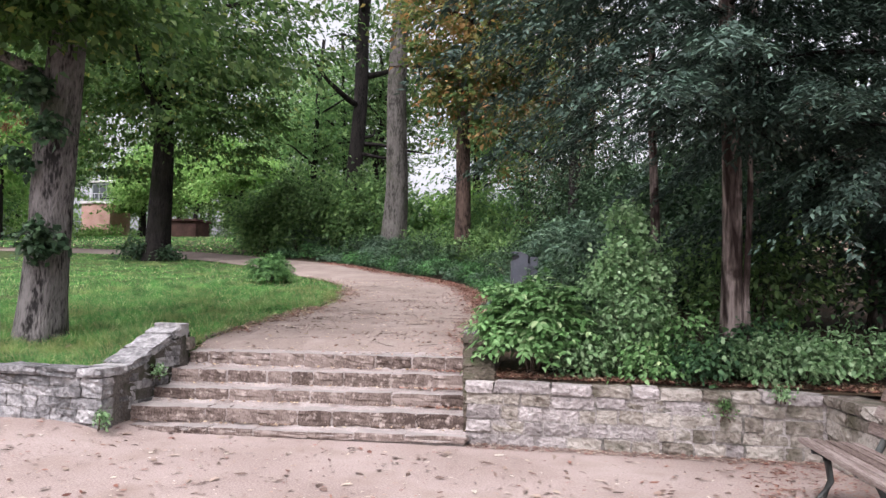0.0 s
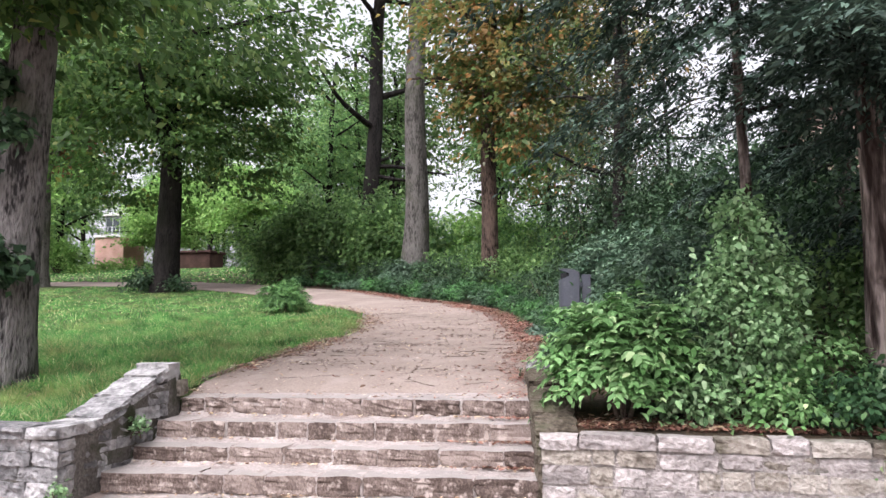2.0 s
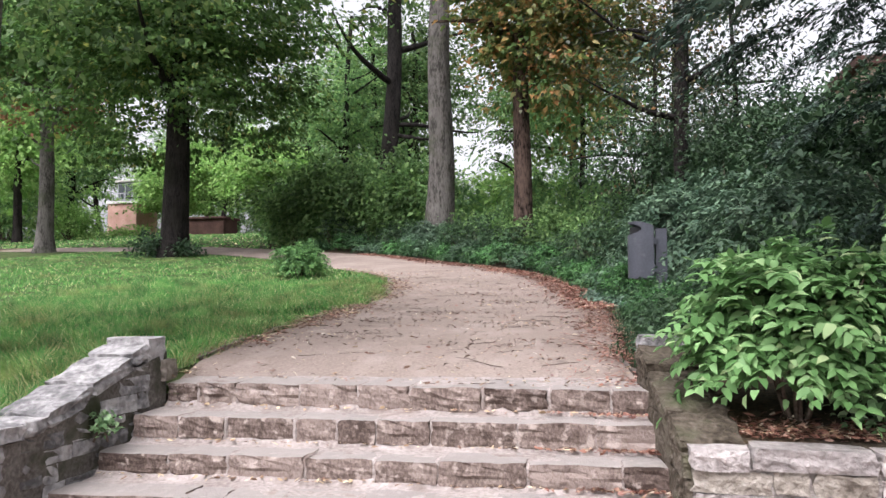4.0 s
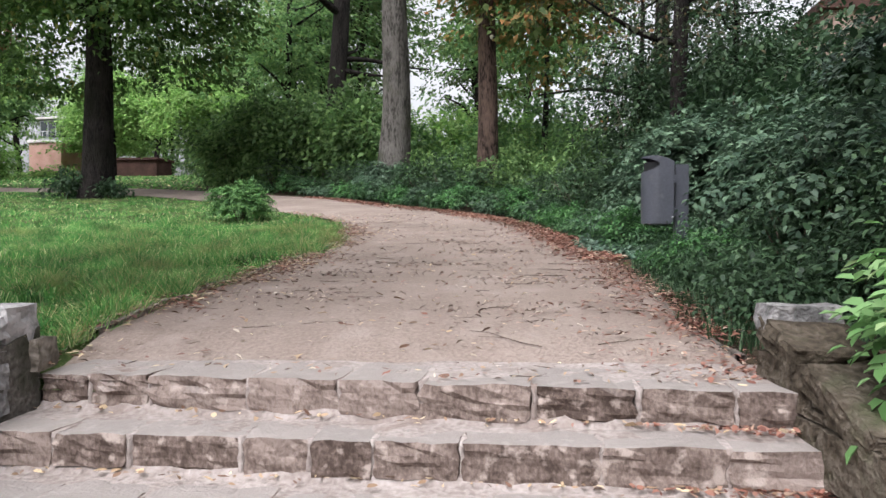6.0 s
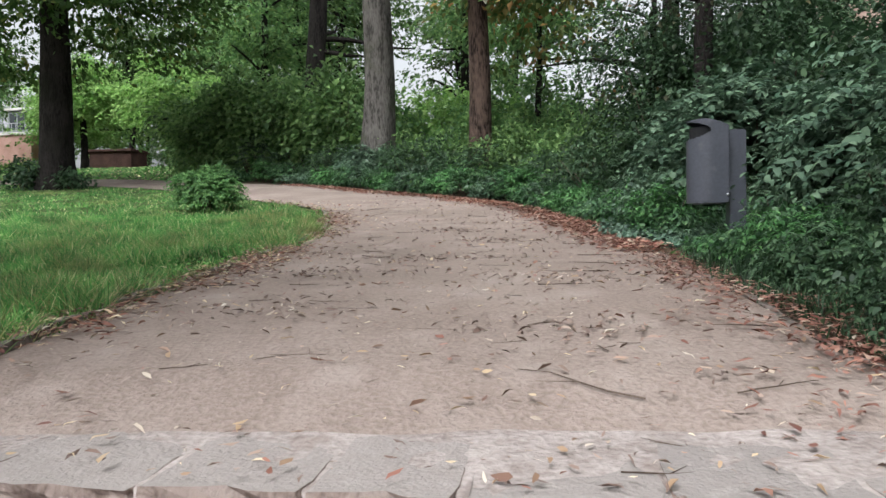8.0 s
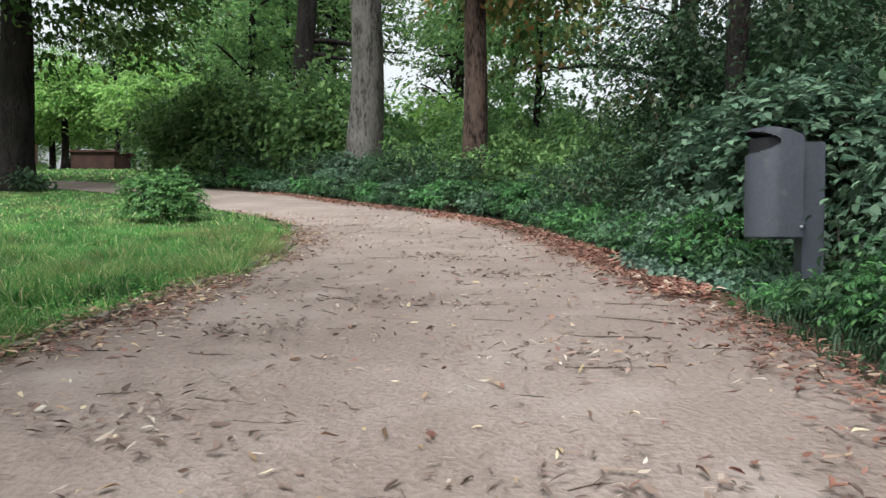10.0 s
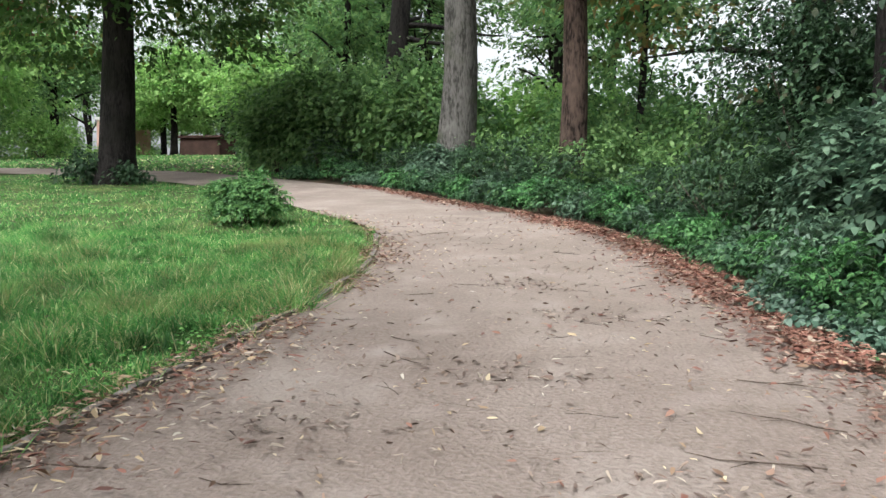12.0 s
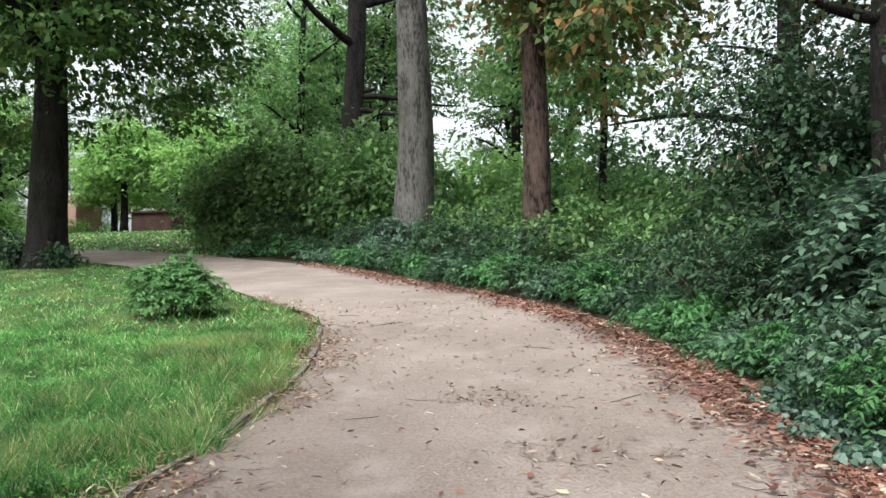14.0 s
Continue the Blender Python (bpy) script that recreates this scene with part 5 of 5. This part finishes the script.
def grass(name, n, box, mat_, tall, wide, label, dry=False, bias=1.0, beyond=False):
    x = rng.uniform(box[0], box[1], n)
    y = box[2] + (box[3] - box[2]) * rng.random(n) ** bias
    l, r = side_of(x, y)
    clump = np.array([0.6 * noise.noise(Vector((a * 0.9, b * 0.9, 2.0))) + 0.6 * noise.noise(Vector((a * 3.3, b * 3.3, 7.0))) for a, b in zip(x, y)])
    ok = (l > -0.02 - 0.22 * clump + 0.28 * rng.random(n) ** 2) & ~((x > -4.58) & (y < 8.98)) & (y > 7.5)
    if beyond:
        ok = (r > 0.1) & (x < -13)
    if dry:
        ok &= clump + 0.7 * np.exp(-l / 0.5) + 0.8 * np.exp(-np.abs(y - 8.3) / 0.9) > 0.25
    x, y, clump = x[ok], y[ok], clump[ok]
    n = len(x)
    h = tall * (0.45 + 0.9 * rng.random(n)) * np.clip(1 + 1.9 * clump, 0.3, 2.4) * np.interp(y, [14, 20, 26], [1.0, 0.75, 0.4])
    wd = wide * (0.7 + 0.6 * rng.random(n)) * (1 + 0.06 * np.maximum(0, y - 13))
    z = gz(x, y) - 0.01
    a = rng.random(n) * 6.283
    lean = rng.normal(size=(n, 2)) * 0.75 * h[:, None]
    base = np.stack([x, y, z], 1)
    sx = np.stack([np.cos(a) * wd, np.sin(a) * wd, 0 * a], 1)
    tip = base + np.stack([lean[:, 0], lean[:, 1], h], 1)
    v = np.stack([base - sx, base + sx, tip], 1)
    tagged(polys(name, v, mat_), label, "grass", kind="stuff")


grass("grass", 350000, (-11.5, -4.4, 7.5, 19.5), L_GRASS, 0.105, 0.0058, "lush green uncut lawn grass beside the path", bias=1.2)
grass("grass", 100000, (-24, -5.0, 16, 33), L_GRASS, 0.10, 0.009, "green lawn grass further up the slope")
grass("grass", 60000, (-64, -13, 30, 80), L_GRASS, 0.16, 0.030, "far lawn grass beyond the path under the trees", beyond=True)
grass("dry_grass", 60000, (-9.5, -4.4, 7.5, 18.5), L_STRAW, 0.12, 0.0036, "yellowed dry grass stalks among the lawn", dry=True)


rngt = np.random.default_rng(58)
tv = []
for i in range(240):
    cx, cy = rngt.uniform(-9.0, -4.6), rngt.uniform(8.8, 18.5)
    if side_of([cx], [cy])[0][0] < 0.06:
        continue
    k = 26
    a = rngt.random(k) * 6.283
    ln = (0.10 + 0.10 * rngt.random(k))
    base = np.stack([cx + 0.03 * rngt.normal(size=k), cy + 0.03 * rngt.normal(size=k), np.full(k, float(gz(cx, cy)))], 1)
    out = np.stack([np.cos(a), np.sin(a), 0 * a], 1)
    sx = np.stack([-np.sin(a), np.cos(a), 0 * a], 1) * 0.004
    midp = base + out * (ln * 0.35)[:, None] + np.array([0, 0, 1.0]) * (ln * 0.75)[:, None]
    tipp = base + out * (ln * 0.95)[:, None] + np.array([0, 0, 1.0]) * (ln * 0.7)[:, None]
    tv.append(np.stack([base - sx, base + sx, midp + sx, midp - sx], 1))
    tv.append(np.stack([midp - sx, midp + sx, tipp, tipp], 1))
tagged(polys("grass_tufts", np.concatenate(tv), L_GRASS), "coarse arching grass tufts in the lawn", "grass", kind="stuff")


# rank grass and weeds on the bank beside the path
rngw = np.random.default_rng(71)
wv = []
for i in range(130):
    cy = rngw.uniform(9.35, 13.8)
    cx = float(np.interp(cy, REDGE[:60, 1], REDGE[:60, 0])) + 0.10 + 0.9 * rngw.random() ** 1.4
    if cy < 9.6 and cx < -0.2:
        continue
    k = 16
    a = rngw.random(k) * 6.283
    ln = (0.08 + 0.14 * rngw.random(k)) * (0.6 + 0.6 * min(1.0, cx + 0.9))
    base = np.stack([cx + 0.05 * rngw.normal(size=k), cy + 0.05 * rngw.normal(size=k), np.full(k, float(gz(cx, cy)))], 1)
    out = np.stack([np.cos(a), np.sin(a), 0 * a], 1)
    sx = np.stack([-np.sin(a), np.cos(a), 0 * a], 1) * 0.0045
    midp = base + out * (ln * 0.3)[:, None] + np.array([0, 0, 1.0]) * (ln * 0.8)[:, None]
    tipp = base + out * (ln * 0.9)[:, None] + np.array([0, 0, 1.0]) * (ln * 0.85)[:, None]
    wv.append(np.stack([base - sx, base + sx, midp + sx, midp - sx], 1))
    wv.append(np.stack([midp - sx, midp + sx, tipp, tipp], 1))
tagged(polys("bank_weeds", np.concatenate(wv), L_HEDGE), "rank dark green grass and weeds on the bank by the wall", "grass", kind="stuff")


# clover between the blades
rngc = np.random.default_rng(59)
cx_, cy_ = rngc.uniform(-10, -4.5, 26000), rngc.uniform(8.9, 19.0, 26000)
patchy = np.array([noise.noise(Vector((a * 1.3, b_ * 1.3, 11.0))) for a, b_ in zip(cx_, cy_)])
keep = (patchy + 0.25 * rngc.normal(size=len(cx_)) > 0.12) & (side_of(cx_, cy_)[0] > 0.1)
cx_, cy_ = cx_[keep], cy_[keep]
nc = len(cx_)
ang = rngc.random(nc) * 6.283
tagged(polys("clover", blades(np.stack([cx_, cy_, gz(cx_, cy_) + 0.03 + 0.06 * rngc.random(nc)], 1), np.stack([np.cos(ang), np.sin(ang), 0 * ang], 1), np.array([0, 0, 1.0]) + rngc.normal(size=(nc, 3)) * 0.35, 0.024 + 0.018 * rngc.random(nc), 0.42, 0.08, 0.0), L_CLOVER), "round green clover leaves among the lawn grass", "clover", kind="stuff")


# ---- fallen leaves and twigs ----
def litter(name, n, where, mat_, size, label, curl=0.3, wide=0.22, under=path_z):
    x, y = where(n)
    n = len(x)
    z = under(x, y) + 0.014 + 0.014 * rng.random(n)
    c = np.stack([x, y, z], 1)
    a = rng.random(n) * 6.283
    u = np.stack([np.cos(a), np.sin(a), 0.15 * rng.normal(size=n)], 1)
    nrm = np.array([0, 0, 1.0]) + rng.normal(size=(n, 3)) * curl
    tagged(polys(name, blades(c, u, nrm, size * (0.5 + 0.9 * rng.random(n)), wide * (0.35 + 0.9 * rng.random((n, 1))), 0.22 * rng.random((n, 1)) - 0.03, 0.09 * rng.normal(size=(n, 1)), full=True), mat_), label, "leaves", kind="stuff")


def by_right(n, spread=0.25, lo=0.10, hi=0.80, off=-0.05):
    s = rng.uniform(lo, hi, n)
    p = edge_at(RIGHT, s)
    q = edge_at(RIGHT, s + 0.005) - edge_at(RIGHT, s - 0.005)
    nn = np.stack([q[:, 1], -q[:, 0]], 1) / np.linalg.norm(q, axis=1, keepdims=True)
    patch = np.array([noise.noise(Vector((a * 1.7, 5.0, 0))) for a in p[:, 1]])
    d = off - np.abs(rng.normal(size=n)) * spread * (0.8 + 0.8 * patch) + 0.25 * rng.random(n)
    w = p + nn * d[:, None]
    return w[:, 0], w[:, 1]


def by_left(n):
    s = rng.uniform(0.02, 0.62, n)
    p = edge_at(LEFT, s)
    q = edge_at(LEFT, s + 0.005) - edge_at(LEFT, s - 0.005)
    nn = np.stack([q[:, 1], -q[:, 0]], 1) / np.linalg.norm(q, axis=1, keepdims=True)
    w = p + nn * (np.abs(rng.normal(size=n)) * 0.17 - 0.18)[:, None]
    return w[:, 0], w[:, 1]


def on_path(n):
    f = rng.random(n)
    s = rng.uniform(0.0, 0.6, n)
    p = edge_at(LEFT, s) * (1 - f[:, None]) + edge_at(RIGHT, s) * f[:, None]
    return p[:, 0], p[:, 1]


TWIGS = []
litter("fallen_leaves", 10500, lambda n: by_right(n, 0.30, 0.30, 0.80, -0.02), L_LITTER, 0.064, "red-brown fallen leaves drifted along the path edge")
litter("fallen_leaves", 1900, lambda n: by_right(n, 0.30, 0.02, 0.34), L_LITTER, 0.05, "brown fallen leaves and bits along the path edge", 0.2, 0.2)
litter("fallen_leaves", 500, by_left, L_BITS, 0.045, "straw-coloured and brown leaves along the lawn edge", wide=0.16)
litter("fallen_leaves", 850, by_left, L_DRYLEAF, 0.058, "straw-coloured and brown leaves along the lawn edge", wide=0.22)
litter("fallen_leaves", 420, by_left, L_LITTER, 0.055, "brown leaves along the lawn edge", wide=0.2)
for s_ in (0.10, 0.17, 0.215, 0.26, 0.30, 0.36, 0.41, 0.46):
    e_ = edge_at(LEFT, s_)
    for mat_, cnt in ((L_DRYLEAF, 90), (L_LITTER, 110), (L_BITS, 80)):
        litter("fallen_leaves", cnt, lambda n: (e_[0] + 0.14 + 0.17 * rng.normal(size=n), e_[1] + 0.30 * rng.normal(size=n)), mat_, 0.062, "small heap of brown and straw leaves at the lawn edge", 0.35, wide=0.13)
litter("fallen_leaves", 1700, on_path, L_BITS, 0.052, "scattered dry leaf bits on the sand path", wide=0.12)
litter("fallen_leaves", 800, on_path, L_DRYLEAF, 0.05, "scattered dry leaf bits on the sand path", wide=0.2)
litter("fallen_leaves", 420, on_path, L_LITTER, 0.055, "scattered brown leaf bits on the sand path")


for cx, cy in ((-3.6, 11.0), (-2.9, 13.6), (-3.75, 12.6), (-2.0, 12.1), (-4.2, 13.9), (-2.4, 15.2), (-3.2, 16.4), (-1.9, 10.6)):
    litter("fallen_leaves", 110, lambda n: (cx + 0.30 * rng.normal(size=n), cy + 0.16 * rng.normal(size=n)), L_BITS, 0.055, "small drift of leaf bits on the sand path", wide=0.17)
    for q in range(2):
        TWIGS.append((cx + 0.25 * rng.normal(), cy + 0.15 * rng.normal()))


def on_lawn(n):
    return rng.uniform(-9.5, -4.9, n), rng.uniform(8.5, 18.0, n)


def step_leaves(n, mat_, right):
    x = SX1 - 0.02 - np.abs(rng.normal(size=n)) * 0.35 if right else rng.uniform(SX0, SX1, n)
    i = rng.integers(1, 4, n) if right else rng.integers(0, 4, n)
    ends = np.array(FRONTS)[i + 1]
    y = ends[:, 0] + (ends[:, 1] - ends[:, 0]) * (x - SX0) / (SX1 - SX0) - np.abs(rng.normal(size=n)) * 0.05 - 0.01
    z = step_top(i, x) + 0.03 + 0.012 * rng.random(n)
    c = np.stack([x, y, z], 1)
    a = rng.random(n) * 6.283
    u = np.stack([np.cos(a), np.sin(a), 0.2 * rng.normal(size=n)], 1)
    tagged(polys("fallen_leaves", blades(c, u, np.array([0, 0, 1.0]) + rng.normal(size=(n, 3)) * 0.4, 0.045 * (0.5 + 0.8 * rng.random(n)), 0.12 + 0.16 * rng.random((n, 1)), 0.14 * rng.random((n, 1)), 0.07 * rng.normal(size=(n, 1)), full=True), mat_), "dry leaves caught in the corners of the steps", "leaves", kind="stuff")


litter("fallen_leaves", 900, lambda n: (rng.uniform(-0.3, 4.0, n), 8.10 + np.abs(rng.normal(size=n)) * 0.12), L_DRYLEAF, 0.05, "straw-coloured leaves along the top of the wall", under=gz)
litter("fallen_leaves", 2400, lambda n: (rng.uniform(-0.3, 4.0, n), 8.06 + np.abs(rng.normal(size=n)) * 0.16), L_LITTER, 0.055, "red-brown leaf litter along the top of the wall", under=gz)
litter("fallen_leaves", 700, lambda n: (rng.uniform(-0.85, -0.2, n), rng.uniform(9.9, 11.4, n)), L_LITTER, 0.05, "brown leaf litter on the bare soil by the wall")
litter("fallen_leaves", 900, on_lawn, L_DRYLEAF, 0.05, "pale fallen leaves scattered in the lawn grass")
step_leaves(420, L_LITTER, True)
step_leaves(420, L_DRYLEAF, False)


def plaza_bits(n, mat_, size, box):
    x, y = rng.uniform(box[0], box[1], n), rng.uniform(box[2], box[3], n)
    c = np.stack([x, y, plaza_z(x, y) + 0.008 + 0.006 * rng.random(n)], 1)
    a = rng.random(n) * 6.283
    u = np.stack([np.cos(a), np.sin(a), 0 * a], 1)
    tagged(polys("fallen_leaves", blades(c, u, np.array([0, 0, 1.0]) + rng.normal(size=(n, 3)) * 0.2, size * (0.4 + 0.9 * rng.random(n)), 0.1 + 0.18 * rng.random((n, 1)), 0.12 * rng.random((n, 1)), 0.05 * rng.normal(size=(n, 1)), full=True), mat_), "brown leaf bits scattered over the sandy square", "leaves", kind="stuff")


plaza_bits(380, L_BITS, 0.10, (-6, 3, 4.4, 7.5))
plaza_bits(110, L_LITTER, 0.08, (-6, 3, 4.4, 7.5))
plaza_bits(2600, L_BITS, 0.05, (-8, 3, 1, 7.2))
plaza_bits(420, L_LITTER, 0.042, (-8, 3, 5.5, 7.8))
plaza_bits(500, L_DRYLEAF, 0.03, (-8, 3, 1, 7.2))
plaza_bits(900, L_BITS, 0.045, (-0.4, 3.0, 7.62, 7.86))
plaza_bits(400, L_LITTER, 0.05, (-0.4, 3.0, 7.6, 7.86))
plaza_bits(1300, L_LITTER, 0.055, (2.1, 3.2, 5.0, 7.8))


def twig(x, y, length, az, seed):
    r = np.random.default_rng(seed)
    bm = bmesh.new()
    pts = []
    p = np.array([x, y])
    a = az
    for i in range(5):
        pts.append((p[0], p[1], float(path_z(p[0], p[1])) + 0.008))
        a += r.normal() * 0.22
        p = p + length / 4 * np.array([math.cos(a), math.sin(a)])
    k = 0.0016 + 0.0045 * length
    tube(bm, pts, [k, 0.94 * k, 0.8 * k, 0.65 * k, 0.35 * k], 5)
    m = pts[2]
    b2 = az + 0.7
    tube(bm, [m, (m[0] + 0.3 * length * math.cos(b2), m[1] + 0.3 * length * math.sin(b2), m[2] + 0.006)], [0.7 * k, 0.3 * k], 4)
    e = pts[1]
    b3 = az - 0.8
    if seed % 3 == 0:
        tube(bm, [e, (e[0] + 0.22 * length * math.cos(b3), e[1] + 0.22 * length * math.sin(b3), e[2] + 0.01)], [0.6 * k, 0.25 * k], 4)
    tagged(part("twig", bm, M_TWIG), "thin dry brown twig lying on the sand path", "twig", "twigs on the path")


for i in range(75):
    f, s = rng.random(), rng.uniform(0.01, 0.55)
    p = edge_at(LEFT, s) * (1 - f) + edge_at(RIGHT, s) * f
    twig(p[0], p[1], 0.10 + 0.42 * rng.random() ** 2.2, rng.normal() * 0.5 + (3.14 if i % 2 else 0), 1000 + i)
for i, (x, y) in enumerate(TWIGS):
    twig(x, y, 0.08 + 0.22 * rng.random(), rng.normal() * 0.6, 2000 + i)
